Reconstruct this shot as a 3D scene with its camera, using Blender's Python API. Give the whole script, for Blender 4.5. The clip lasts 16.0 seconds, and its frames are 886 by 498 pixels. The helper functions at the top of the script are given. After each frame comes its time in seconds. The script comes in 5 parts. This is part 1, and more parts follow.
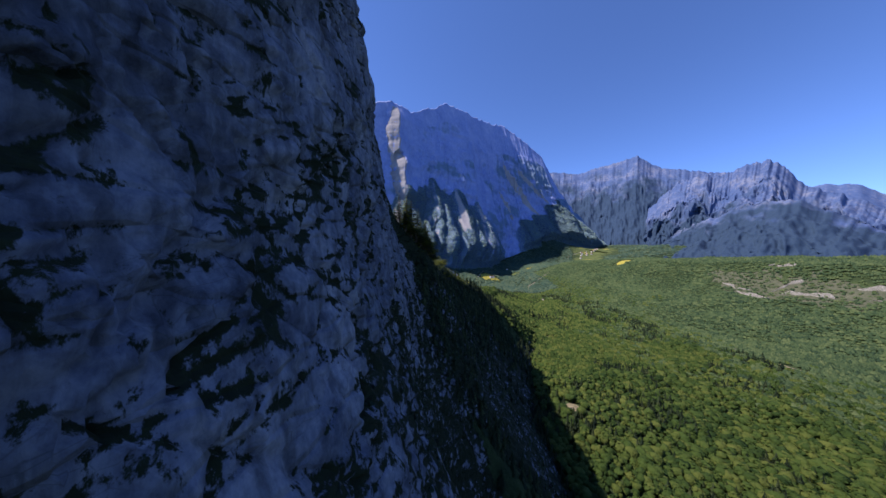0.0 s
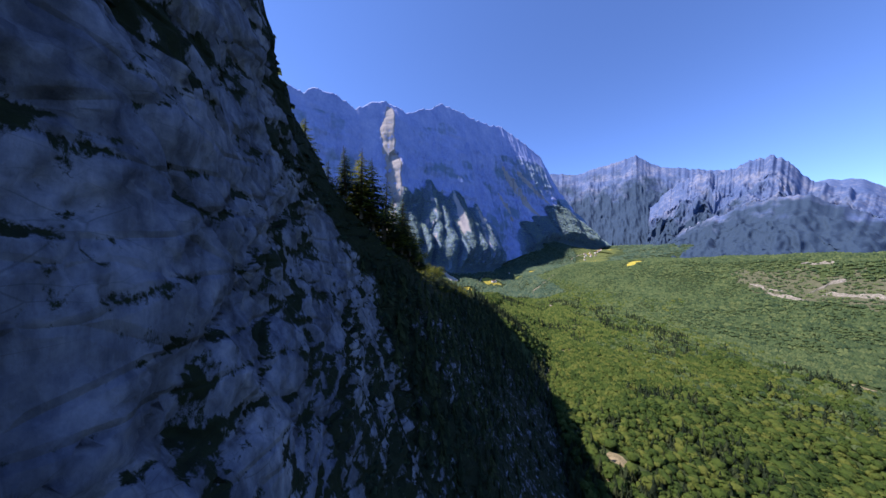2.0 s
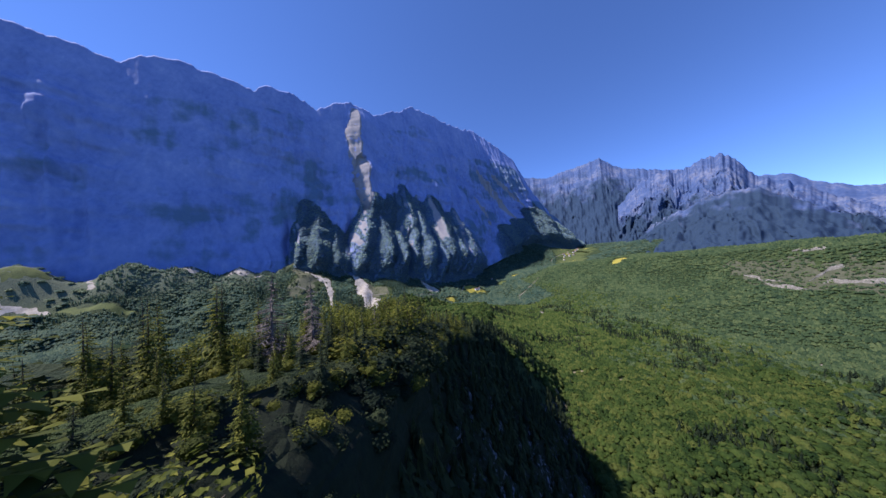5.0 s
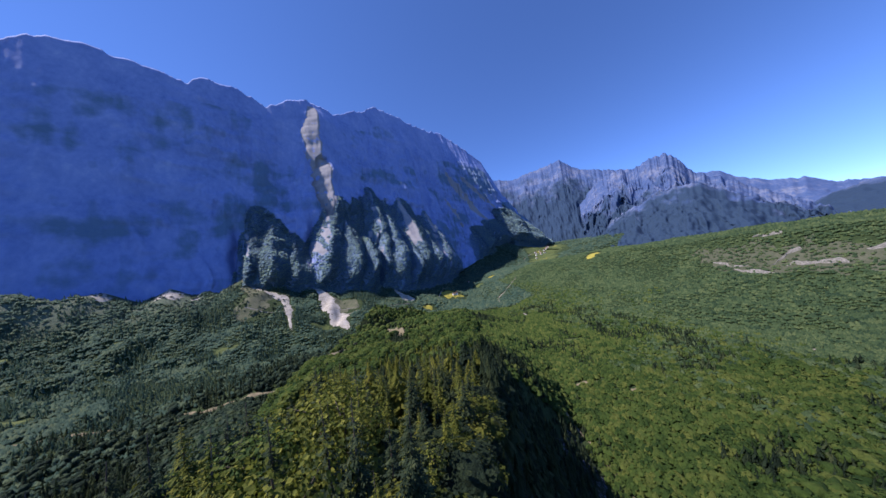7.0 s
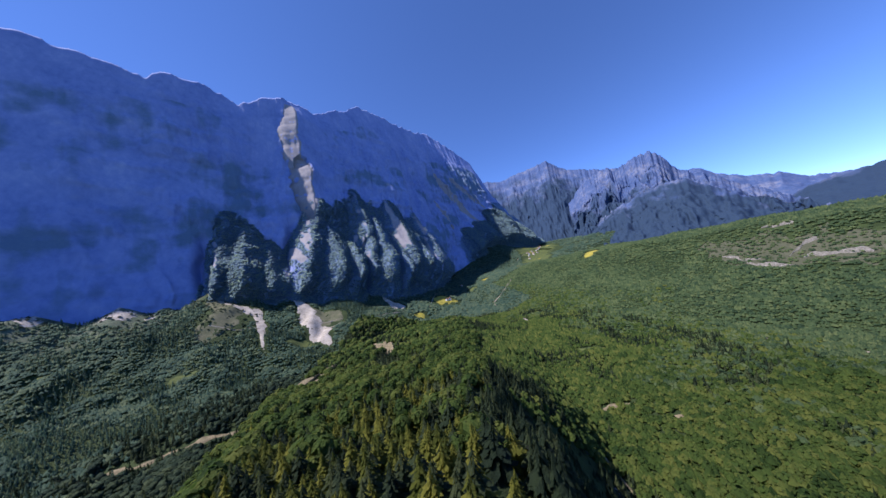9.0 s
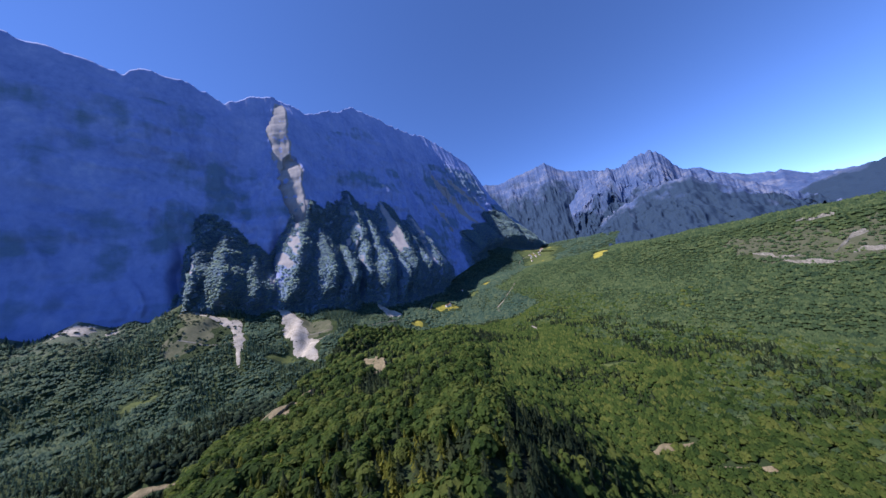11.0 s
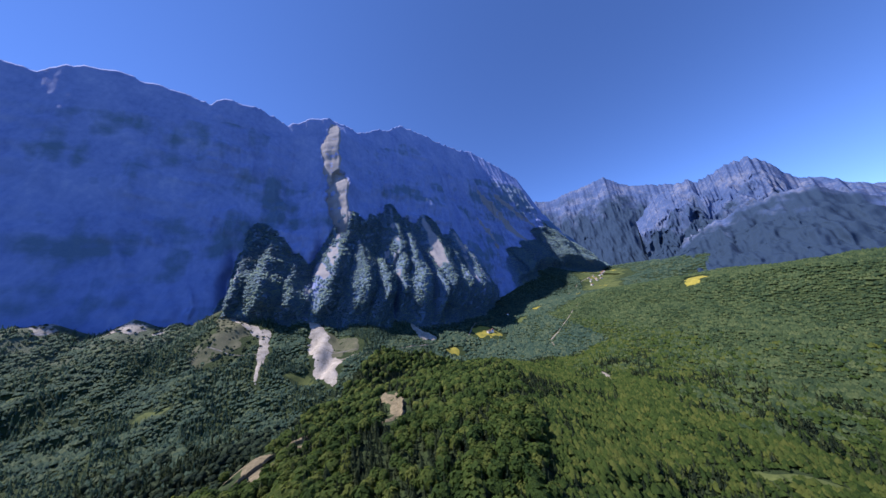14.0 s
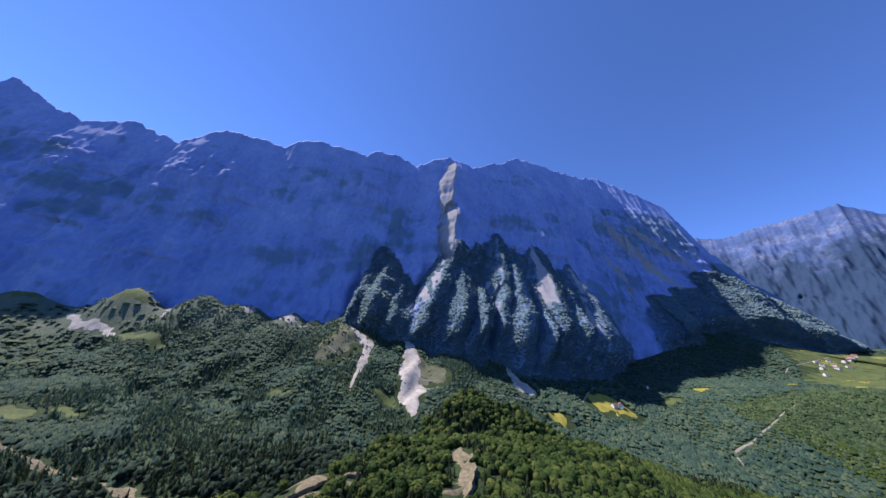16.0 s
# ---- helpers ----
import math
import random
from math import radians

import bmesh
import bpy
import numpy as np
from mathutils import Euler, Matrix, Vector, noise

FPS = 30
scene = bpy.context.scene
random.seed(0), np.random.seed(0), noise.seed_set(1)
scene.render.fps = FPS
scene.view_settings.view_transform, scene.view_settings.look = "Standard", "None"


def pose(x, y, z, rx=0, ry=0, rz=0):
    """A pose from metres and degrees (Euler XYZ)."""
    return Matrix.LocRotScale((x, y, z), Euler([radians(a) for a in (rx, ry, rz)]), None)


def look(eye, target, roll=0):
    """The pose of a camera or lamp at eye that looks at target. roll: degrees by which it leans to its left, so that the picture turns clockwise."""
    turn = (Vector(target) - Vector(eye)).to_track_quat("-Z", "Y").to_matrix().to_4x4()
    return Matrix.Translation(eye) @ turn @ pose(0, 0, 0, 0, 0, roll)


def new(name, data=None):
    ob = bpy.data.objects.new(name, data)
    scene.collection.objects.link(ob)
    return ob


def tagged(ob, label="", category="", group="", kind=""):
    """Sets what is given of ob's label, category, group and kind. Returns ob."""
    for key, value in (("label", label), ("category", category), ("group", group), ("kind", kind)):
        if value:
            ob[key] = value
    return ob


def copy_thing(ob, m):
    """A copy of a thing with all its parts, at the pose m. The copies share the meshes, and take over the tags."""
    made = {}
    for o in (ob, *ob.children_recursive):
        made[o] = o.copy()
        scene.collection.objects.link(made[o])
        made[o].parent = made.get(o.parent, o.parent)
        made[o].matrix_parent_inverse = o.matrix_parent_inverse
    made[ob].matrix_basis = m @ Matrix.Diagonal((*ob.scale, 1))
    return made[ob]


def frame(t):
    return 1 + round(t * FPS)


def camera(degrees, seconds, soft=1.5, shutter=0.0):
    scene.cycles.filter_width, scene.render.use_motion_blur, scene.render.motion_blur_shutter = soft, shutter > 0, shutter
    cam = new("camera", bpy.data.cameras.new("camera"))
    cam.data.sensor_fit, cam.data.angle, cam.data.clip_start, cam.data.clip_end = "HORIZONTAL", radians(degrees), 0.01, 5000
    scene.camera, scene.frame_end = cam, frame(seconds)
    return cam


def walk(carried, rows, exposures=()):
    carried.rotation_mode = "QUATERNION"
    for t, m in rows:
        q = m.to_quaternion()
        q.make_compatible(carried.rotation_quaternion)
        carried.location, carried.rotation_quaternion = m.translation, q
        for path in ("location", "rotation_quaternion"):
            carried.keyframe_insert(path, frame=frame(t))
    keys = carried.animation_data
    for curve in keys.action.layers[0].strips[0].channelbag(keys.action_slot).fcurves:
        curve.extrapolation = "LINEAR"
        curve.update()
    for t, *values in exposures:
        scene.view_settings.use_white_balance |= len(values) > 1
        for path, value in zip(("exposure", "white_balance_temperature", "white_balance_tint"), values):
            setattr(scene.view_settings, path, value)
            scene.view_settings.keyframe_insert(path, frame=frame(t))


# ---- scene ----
# ---- camera and its way ----
cam = camera(121.7, 16.0)
PATH = [
    (0, (-0.26, 0.82, 149.00), (-0.205, 10.818, 149.054), 0.20),
    (0.5, (0.28, 14.57, 148.88), (0.331, 24.570, 148.976), -0.10),
    (1, (0.86, 28.48, 148.80), (0.912, 38.476, 148.939), -0.38),
    (1.5, (1.49, 42.57, 148.77), (1.556, 52.568, 148.948), -0.66),
    (2, (2.19, 56.62, 148.86), (2.280, 66.618, 149.082), -0.99),
    (2.5, (2.84, 70.26, 149.03), (2.983, 80.260, 149.292), -1.34),
    (3, (3.20, 82.93, 149.05), (3.411, 92.921, 149.367), -1.73),
    (5.5, (3.31, 152.39, 151.09), (4.636, 162.293, 151.605), -5.35),
    (6, (2.79, 165.93, 151.69), (4.445, 175.776, 152.220), -6.35),
    (6.5, (2.35, 179.57, 152.09), (4.287, 189.369, 152.634), -7.18),
    (7, (2.54, 193.44, 152.31), (4.693, 203.195, 152.863), -7.90),
    (7.5, (3.83, 207.30, 152.45), (6.140, 217.016, 153.020), -8.51),
    (8, (5.91, 220.78, 152.70), (8.338, 230.459, 153.287), -9.07),
    (8.5, (8.42, 234.00, 152.86), (10.925, 243.666, 153.463), -9.49),
    (9, (11.36, 247.26, 152.66), (13.914, 256.908, 153.297), -9.84),
    (11.5, (29.25, 312.40, 149.46), (31.847, 322.015, 150.318), -10.90),
    (12, (32.84, 325.30, 149.83), (35.379, 334.926, 150.753), -10.88),
    (12.5, (37.40, 337.88, 150.09), (39.779, 347.540, 151.128), -10.64),
    (13, (42.35, 350.49, 150.15), (44.446, 360.194, 151.363), -10.07),
    (13.5, (47.24, 362.99, 149.98), (48.871, 372.747, 151.457), -9.12),
    (14, (51.67, 374.89, 149.92), (52.601, 384.677, 151.720), -7.52),
    (14.5, (55.79, 386.15, 150.42), (55.848, 395.912, 152.594), -5.44),
    (15, (60.08, 397.55, 151.26), (58.870, 407.121, 153.886), -2.20),
    (15.5, (64.28, 409.24, 151.53), (61.879, 418.479, 154.515), 1.02),
    (16, (67.69, 420.49, 150.76), (64.421, 429.376, 153.987), 3.65),
]
walk(cam, [(t, look(eye, target, roll)) for t, eye, target, roll in PATH], [(0, 0.90, 5500, 26), (1, 1.10, 5600, 26), (2.5, 1.32, 5650, 26), (3.2, 1.30, 5600, 26), (5.3, 0.82, 5260, 27), (14, 0.82, 5260, 27), (16, 0.92, 5230, 27)])

# ---- sky, sun, exposure ----
SUN_AZ, SUN_EL = radians(-85), radians(53)      # bearing from +y to the right, height
world = bpy.data.worlds.new("sky")
scene.world = world
world.use_nodes = True
wn = world.node_tree.nodes
sky = wn.new("ShaderNodeTexSky")
sky.sky_type = "NISHITA"
sky.sun_disc = False
sky.sun_elevation = SUN_EL
sky.sun_rotation = SUN_AZ
sky.altitude = 3500
sky.air_density, sky.dust_density, sky.ozone_density = 1.0, 0.0, 6.0
world.node_tree.links.new(sky.outputs[0], wn["Background"].inputs[0])
wn["Background"].inputs[1].default_value = 0.105
sun_data = bpy.data.lights.new("sun", "SUN")
sun_data.energy, sun_data.angle, sun_data.color = 4.2, radians(0.53), (1.0, 0.86, 0.62)
sun = new("sun", sun_data)
sun_way = Vector((math.sin(SUN_AZ) * math.cos(SUN_EL), math.cos(SUN_AZ) * math.cos(SUN_EL), math.sin(SUN_EL)))
sun.matrix_world = look(sun_way * 1000, (0, 0, 0))


# ---- noise on arrays ----
def lattice(ix, iy, iz):
    h = (ix.astype(np.int64) * 374761393 + iy.astype(np.int64) * 668265263 + iz.astype(np.int64) * 2147483647) & 0xFFFFFFFF
    h = ((h ^ (h >> 13)) * 1274126177) & 0xFFFFFFFF
    h = ((h ^ (h >> 16)) * 2246822519) & 0xFFFFFFFF
    return ((h ^ (h >> 15)) & 0xFFFFFF) / 0xFFFFFF


def value_noise(x, y, z=0.0):
    """Smooth noise, 0 to 1."""
    x, y, z = np.broadcast_arrays(np.asarray(x, float), y, z)
    fx, fy, fz = np.floor(x), np.floor(y), np.floor(z)
    u, v, w = x - fx, y - fy, z - fz
    u, v, w = (s * s * s * (s * (s * 6 - 15) + 10) for s in (u, v, w))
    out = 0
    for a in (0, 1):
        for b in (0, 1):
            for c in (0, 1):
                k = (u if a else 1 - u) * (v if b else 1 - v) * (w if c else 1 - w)
                out = out + k * lattice(fx + a, fy + b, fz + c)
    return out


def fbm(x, y, z=0.0, octaves=4, gain=0.5):
    """Layered noise round 0, about -1 to 1."""
    out, amp, total = 0, 1.0, 0.0
    x, y, z = np.asarray(x, float), np.asarray(y, float), np.asarray(z, float)
    for n in range(octaves):
        out = out + amp * (2 * value_noise(x + 17.3 * n, y - 9.1 * n, z + 5.7 * n) - 1)
        total += amp
        amp *= gain
        x, y, z = x * 2.03, y * 2.03, z * 2.03
    return out / total


def ridged(x, y, z=0.0, octaves=4):
    """Sharp-crested noise, 0 to 1."""
    out, amp, total = 0, 1.0, 0.0
    x, y, z = np.asarray(x, float), np.asarray(y, float), np.asarray(z, float)
    for n in range(octaves):
        out = out + amp * (1 - np.abs(2 * value_noise(x + 31.7 * n, y + 11.9 * n, z) - 1))
        total += amp
        amp *= 0.5
        x, y, z = x * 2.1, y * 2.1, z * 2.1
    return out / total


def ease(a, b, x):
    s = np.clip((x - a) / (b - a), 0, 1)
    return s * s * (3 - 2 * s)


# ---- the lie of the land, in metres ----
LIP_Y = (-80, 45, 70, 80, 94, 102, 111, 116, 122, 128, 143, 158, 170, 181, 215, 289, 370, 490, 548, 650, 760, 860, 930)
LIP_X = (-45, -32, -27, -26, -26, -26, -23, -18, -13, -9, -6, -4, -2, 0, 6, 33, 60, 98, 118, 150, 174, 172, 165)
LIP_Z = (270, 262, 232, 212, 193, 181, 170, 162, 156, 152, 146, 142, 139, 137, 131, 105, 80, 55, 48, 36, 27, 15, -8)
FOOT_X = (80, 80, 81, 82, 83, 84, 84, 85, 85, 86, 87, 88, 89, 90, 94, 114, 140, 196, 226, 262, 285, 280, 265)
TOP_WIDE = (20, 20, 20, 20, 18, 12, 7, 4, 3, 2, 2, 2, 2.5, 3, 9, 44, 110, 190, 220, 250, 260, 240, 200)


def lip(y):
    bend = 15 * fbm(np.asarray(y, float) / 44, 0.3, 2.7, 4) * ease(215, 290, y)
    return np.interp(y, LIP_Y, LIP_X) + bend, np.interp(y, LIP_Y, LIP_Z)


def face_x(y, z):
    """Where the spur's steep face stands, at a height."""
    lx, lz = lip(y)
    foot = np.interp(y, LIP_Y, FOOT_X)
    s = np.clip((lz - z) / np.maximum(lz + 15, 1), 0, 1)
    drop = np.clip(lz - z, 0, None)
    steep = lx + 0.14 * np.minimum(drop, 110) + 0.35 * np.maximum(drop - 110, 0) * ease(40, 90, 150 - y)
    slope = lx + (foot - lx) * (0.55 * s + 0.45 * s**2.2)
    k = ease(60, 150, y)
    return np.minimum(steep * (1 - k) + slope * k, foot)


TOE = ((-1700, 120, 190), (-1500, 300, 180), (-1150, 600, 150), (-900, 740, 150), (-645, 860, 150), (-520, 920, 145), (-393, 973, 150),
       (-236, 1002, 118), (-100, 1040, 92), (12, 1062, 75), (150, 1140, 66), (230, 1240, 72), (310, 1370, 82), (390, 1480, 98), (490, 1570, 122),
       (600, 1660, 160), (700, 1750, 215), (800, 1795, 230), (950, 1850, 195), (1141, 1890, 165), (1330, 2000, 165), (1700, 2300, 200))
TOE_X, TOE_Y, TOE_Z = (np.array([p[n] for p in TOE], float) for n in range(3))


def toe_distance(x, y):
    """Distance in front of the foot of the great wall, and the foot's height there."""
    best, high = np.full(np.shape(x), 1e9), np.zeros(np.shape(x))
    for n in range(len(TOE) - 1):
        ax, ay, bx, by = TOE_X[n], TOE_Y[n], TOE_X[n + 1], TOE_Y[n + 1]
        dx, dy = bx - ax, by - ay
        s = np.clip(((x - ax) * dx + (y - ay) * dy) / (dx * dx + dy * dy), 0, 1)
        d = np.hypot(x - ax - s * dx, y - ay - s * dy)
        side = (x - ax) * dy - (y - ay) * dx
        d = np.where(side < 0, -d, d)
        near = np.abs(d) < np.abs(best)
        best = np.where(near, d, best)
        high = np.where(near, TOE_Z[n] + s * (TOE_Z[n + 1] - TOE_Z[n]), high)
    return best, high


# apexes of the debris cones, and how steeply they fall
FANS = ((-399, 983, 184, 0.62), (-238, 1004, 146, 0.60), (-32, 1064, 106, 0.55), (-520, 922, 182, 0.62), (-612, 884, 184, 0.6), (-462, 942, 166, 0.7), (-700, 842, 186, 0.6),
        (-320, 985, 158, 0.55), (-130, 1030, 118, 0.45))
HUMPS = ((-1150, 690, 60, 110, 60), (-830, 740, 75, 90, 45), (-690, 800, 35, 60, 40), (-620, 835, 25, 40, 40), (-340, 900, 18, 40, 40),
         (-60, 620, -14, 60, 28), (-250, 585, -12, 120, 28), (5, 680, -10, 30, 40), (-150, 690, 8, 60, 50), (-330, 690, 10, 90, 40))
CREST_Y = (-400, 150, 400, 600, 800, 1000, 1150, 1350, 1600)
CREST_X = (1150, 1010, 930, 860, 800, 730, 660, 640, 700)
CREST_Z = (150, 142, 138, 133, 126, 114, 98, 70, 60)


def ground_height(x, y):
    x, y = np.asarray(x, float), np.asarray(y, float)
    q = 0.84 * (x - 250) + 0.54 * (y - 1250)
    base = 0.15 * np.maximum(q, 0) + 0.12 * np.maximum(-100 - x, 0) * ease(300, 600, y) - 4
    base = np.minimum(base, 55 + 135 * ease(1150, 1600, y))
    base = base + 9 * fbm(x / 160, y / 160, 3.1, 3) + 8 * fbm(x / 55, y / 55, 8.2, 3)
    # fans of debris that climb to the wall
    d, high = toe_distance(x, y)
    ramp = np.clip(1 - d / (200 + 0.9 * np.clip(high - 150, 0, 270)), 0, 1)
    base = np.maximum(base, base + (high - base) * ramp**1.35)
    for ax, ay, az, fall in FANS:
        r = np.hypot(x - ax, y - ay) * (1 + 0.18 * fbm(x / 40, y / 40, az, 2))
        base = np.maximum(base, az - fall * r)
    for hx, hy, rise, sx, sy in HUMPS:
        base = base + rise * np.exp(-(((x - hx) / sx) ** 2) - ((y - hy) / sy) ** 2)
    # the hill across the valley
    cx, cz = np.interp(y, CREST_Y, CREST_X), np.interp(y, CREST_Y, CREST_Z)
    u = cx - x
    rise = np.interp(u, (-900, -250, 0, 110, 190, 270, 390), (0.0, 0.7, 1.0, 0.9, 0.5, 0.29, 0.0))
    base = np.maximum(base, base * (1 - rise) + (cz + 6 * fbm(x / 70, y / 70, 1.7, 3)) * rise)
    # the spur: a crest with a steep right side and a wooded left side
    lx, lz = lip(y)
    inside = lx - 3 - np.where(y < 112, 13, 4) - x
    wide = np.interp(y, LIP_Y, TOP_WIDE)
    top = lz + 3 * ease(0, 12, inside) - 0.04 * np.clip(inside, 0, wide) - (0.62 - 0.32 * ease(340, 255, y)) * np.maximum(inside - wide, 0)
    top = top + (4 + 4 * ease(300, 450, y)) * fbm(x / 45, y / 45, 5.5, 3) * ease(0, 20, inside)
    fx = lx - 3 - np.where(y < 112, 13, 4)
    foot = np.interp(y, LIP_Y, FOOT_X)
    s = np.clip((x - fx) / np.maximum(foot - fx, 1), 0, 1)
    far = ease(345, 420, y)
    side = lz + (-16 - lz) * np.where(y < 110, ease(0, 0.12, s), s ** (0.7 + 0.6 * far))
    side = side + 9 * far * fbm(x / 34, y / 34, 7.5, 3) * np.sin(np.pi * s)
    spur = np.where(inside > 0, top, side - 5 * (1 - far))
    spur = np.where(y > 930, -50, spur)
    return np.where(x < foot, np.maximum(base, spur), base)


# ---- materials ----
def material(name, rough=0.9):
    m = bpy.data.materials.new(name)
    m.use_nodes = True
    nt = m.node_tree
    b = nt.nodes["Principled BSDF"]
    b.inputs["Roughness"].default_value = rough
    b.inputs["Specular IOR Level"].default_value = 0.2
    return m, nt, b


def noise_node(nt, scale, detail=6.0, rough=0.55, stretch=(1, 1, 1), lean=(0, 0, 0), distort=0.0):
    co = nt.nodes.new("ShaderNodeTexCoord")
    mp = nt.nodes.new("ShaderNodeMapping")
    mp.inputs["Scale"].default_value = stretch
    mp.inputs["Rotation"].default_value = lean
    nt.links.new(co.outputs["Object"], mp.inputs["Vector"])
    n = nt.nodes.new("ShaderNodeTexNoise")
    for k, v in (("Scale", scale), ("Detail", detail), ("Roughness", rough), ("Distortion", distort)):
        n.inputs[k].default_value = v
    nt.links.new(mp.outputs["Vector"], n.inputs["Vector"])
    return n.outputs["Fac"]


def ramp_node(nt, fac, stops):
    r = nt.nodes.new("ShaderNodeValToRGB")
    while len(r.color_ramp.elements) < len(stops):
        r.color_ramp.elements.new(0.5)
    for e, (p, c) in zip(r.color_ramp.elements, stops):
        e.position, e.color = p, ((*c, 1) if isinstance(c, tuple) else (c, c, c, 1))
    nt.links.new(fac, r.inputs["Fac"])
    return r.outputs["Color"]


def mix_node(nt, fac, a, b, mode="MIX"):
    m = nt.nodes.new("ShaderNodeMix")
    m.data_type, m.blend_type = "RGBA", mode
    for socket, v in ((m.inputs["Factor"], fac), (m.inputs["A"], a), (m.inputs["B"], b)):
        if isinstance(v, bpy.types.NodeSocket):
            nt.links.new(v, socket)
        elif isinstance(v, tuple):
            socket.default_value = (*v, 1)
        else:
            socket.default_value = v
    return m.outputs["Result"]


def math_node(nt, op, a, b=0.0):
    m = nt.nodes.new("ShaderNodeMath")
    m.operation = op
    m.use_clamp = True
    for socket, v in ((m.inputs[0], a), (m.inputs[1], b)):
        if isinstance(v, bpy.types.NodeSocket):
            nt.links.new(v, socket)
        else:
            socket.default_value = v
    return m.outputs[0]


def bump(nt, b, height, distance, strength=1.0):
    n = nt.nodes.new("ShaderNodeBump")
    n.inputs["Strength"].default_value, n.inputs["Distance"].default_value = strength, distance
    nt.links.new(height, n.inputs["Height"])
    nt.links.new(n.outputs["Normal"], b.inputs["Normal"])


def attribute(nt, name):
    a = nt.nodes.new("ShaderNodeAttribute")
    a.attribute_name = name
    return a.outputs["Fac"]

def surface_look(name, stops, scale, stretch=(1, 1, 1), green=None, limit=(0.45, 0.7), relief=1.0, fine=0.5, fresh=None):
    """Rock with bedding and stains; where it looks up, or its 'green' attribute says so, plants."""
    m, nt, b = material(name)
    coarse = noise_node(nt, scale, 8, 0.6, stretch)
    grain = noise_node(nt, scale * 7, 6, 0.65, stretch)
    both = mix_node(nt, 0.45, coarse, grain)
    color = ramp_node(nt, both, stops)
    # Bare rock, its colour paled towards sunlit stone
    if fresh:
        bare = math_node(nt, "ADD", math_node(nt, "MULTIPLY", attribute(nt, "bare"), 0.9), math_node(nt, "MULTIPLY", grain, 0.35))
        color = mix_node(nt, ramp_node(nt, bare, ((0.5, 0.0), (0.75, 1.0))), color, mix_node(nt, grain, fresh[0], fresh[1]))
    if green:
        patch = noise_node(nt, scale * 4, 5, 0.6)
        lush = mix_node(nt, noise_node(nt, scale * 22, 4, 0.6), green[0], green[1])
        up = math_node(nt, "ADD", math_node(nt, "MULTIPLY", attribute(nt, "green"), 0.8), math_node(nt, "MULTIPLY", patch, 0.35))
        r = ramp_node(nt, up, ((limit[0], 0.0), (limit[1], 1.0)))
        color = mix_node(nt, r, color, lush)
    nt.links.new(color, b.inputs["Base Color"])
    bump(nt, b, both, relief, fine)
    return m


# Blue haze of distance is painted into the wall's stone colours
HAZY_LIMESTONE = ((0.34, (0.145, 0.195, 0.405)), (0.48, (0.205, 0.255, 0.48)), (0.58, (0.245, 0.295, 0.52)), (0.70, (0.33, 0.37, 0.55)))
cliff_rock, nt, b = material("limestone with painted shade")
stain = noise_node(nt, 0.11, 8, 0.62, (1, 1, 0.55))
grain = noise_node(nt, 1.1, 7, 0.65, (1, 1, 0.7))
# Stone painted darker than limestone, for the low light on this face
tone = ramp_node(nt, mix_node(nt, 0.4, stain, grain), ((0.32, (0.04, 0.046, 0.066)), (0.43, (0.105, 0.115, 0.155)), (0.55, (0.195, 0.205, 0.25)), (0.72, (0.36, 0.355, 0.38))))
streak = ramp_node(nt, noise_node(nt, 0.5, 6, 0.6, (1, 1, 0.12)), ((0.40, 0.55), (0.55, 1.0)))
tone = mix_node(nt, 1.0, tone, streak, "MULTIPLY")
co, mp, vor = nt.nodes.new("ShaderNodeTexCoord"), nt.nodes.new("ShaderNodeMapping"), nt.nodes.new("ShaderNodeTexVoronoi")
mp.inputs["Rotation"].default_value, mp.inputs["Scale"].default_value = (radians(-40), 0, 0), (0.5, 0.28, 0.7)
vor.feature = "DISTANCE_TO_EDGE"
vor.inputs["Scale"].default_value = 0.9
bent = nt.nodes.new("ShaderNodeVectorMath")
bent.operation = "ADD"
nt.links.new(co.outputs["Object"], mp.inputs["Vector"])
wob = nt.nodes.new("ShaderNodeTexNoise")
wob.inputs["Scale"].default_value, wob.inputs["Detail"].default_value = 0.9, 5
nt.links.new(mp.outputs["Vector"], bent.inputs[0])
nt.links.new(wob.outputs["Color"], bent.inputs[1])
nt.links.new(bent.outputs[0], vor.inputs["Vector"])
crack = ramp_node(nt, vor.outputs["Distance"], ((0.003, 1.0), (0.018, 0.0)))
crack = math_node(nt, "MULTIPLY", crack, ramp_node(nt, noise_node(nt, 0.13, 4, 0.6), ((0.45, 0.0), (0.60, 0.35))))
patch = mix_node(nt, 0.5, noise_node(nt, 0.34, 9, 0.70, (1, 1, 0.36), (radians(38), 0, 0), 0.4), noise_node(nt, 0.55, 9, 0.74, (1, 1, 0.30), (radians(-46), 0, 0), 0.5))
patch = mix_node(nt, 0.22, patch, noise_node(nt, 2.4, 7, 0.72, (1, 1, 0.5)))
# Near-black cover: moss and scrub, with deep shade put in the colour
moss_and_shade = mix_node(nt, noise_node(nt, 1.8, 5, 0.6), (0.004, 0.006, 0.004), (0.022, 0.032, 0.012))
block = nt.nodes.new("ShaderNodeTexVoronoi")
block.feature = "DISTANCE_TO_EDGE"
block.inputs["Scale"].default_value = 0.42
nt.links.new(bent.outputs[0], block.inputs["Vector"])
joint = ramp_node(nt, block.outputs["Distance"], ((0.0, 1.0), (0.16, 0.0)))
cover = math_node(nt, "ADD", math_node(nt, "MULTIPLY", attribute(nt, "green"), 0.50), math_node(nt, "MULTIPLY", patch, 1.28))
cover = math_node(nt, "ADD", cover, math_node(nt, "MULTIPLY", joint, 0.12))
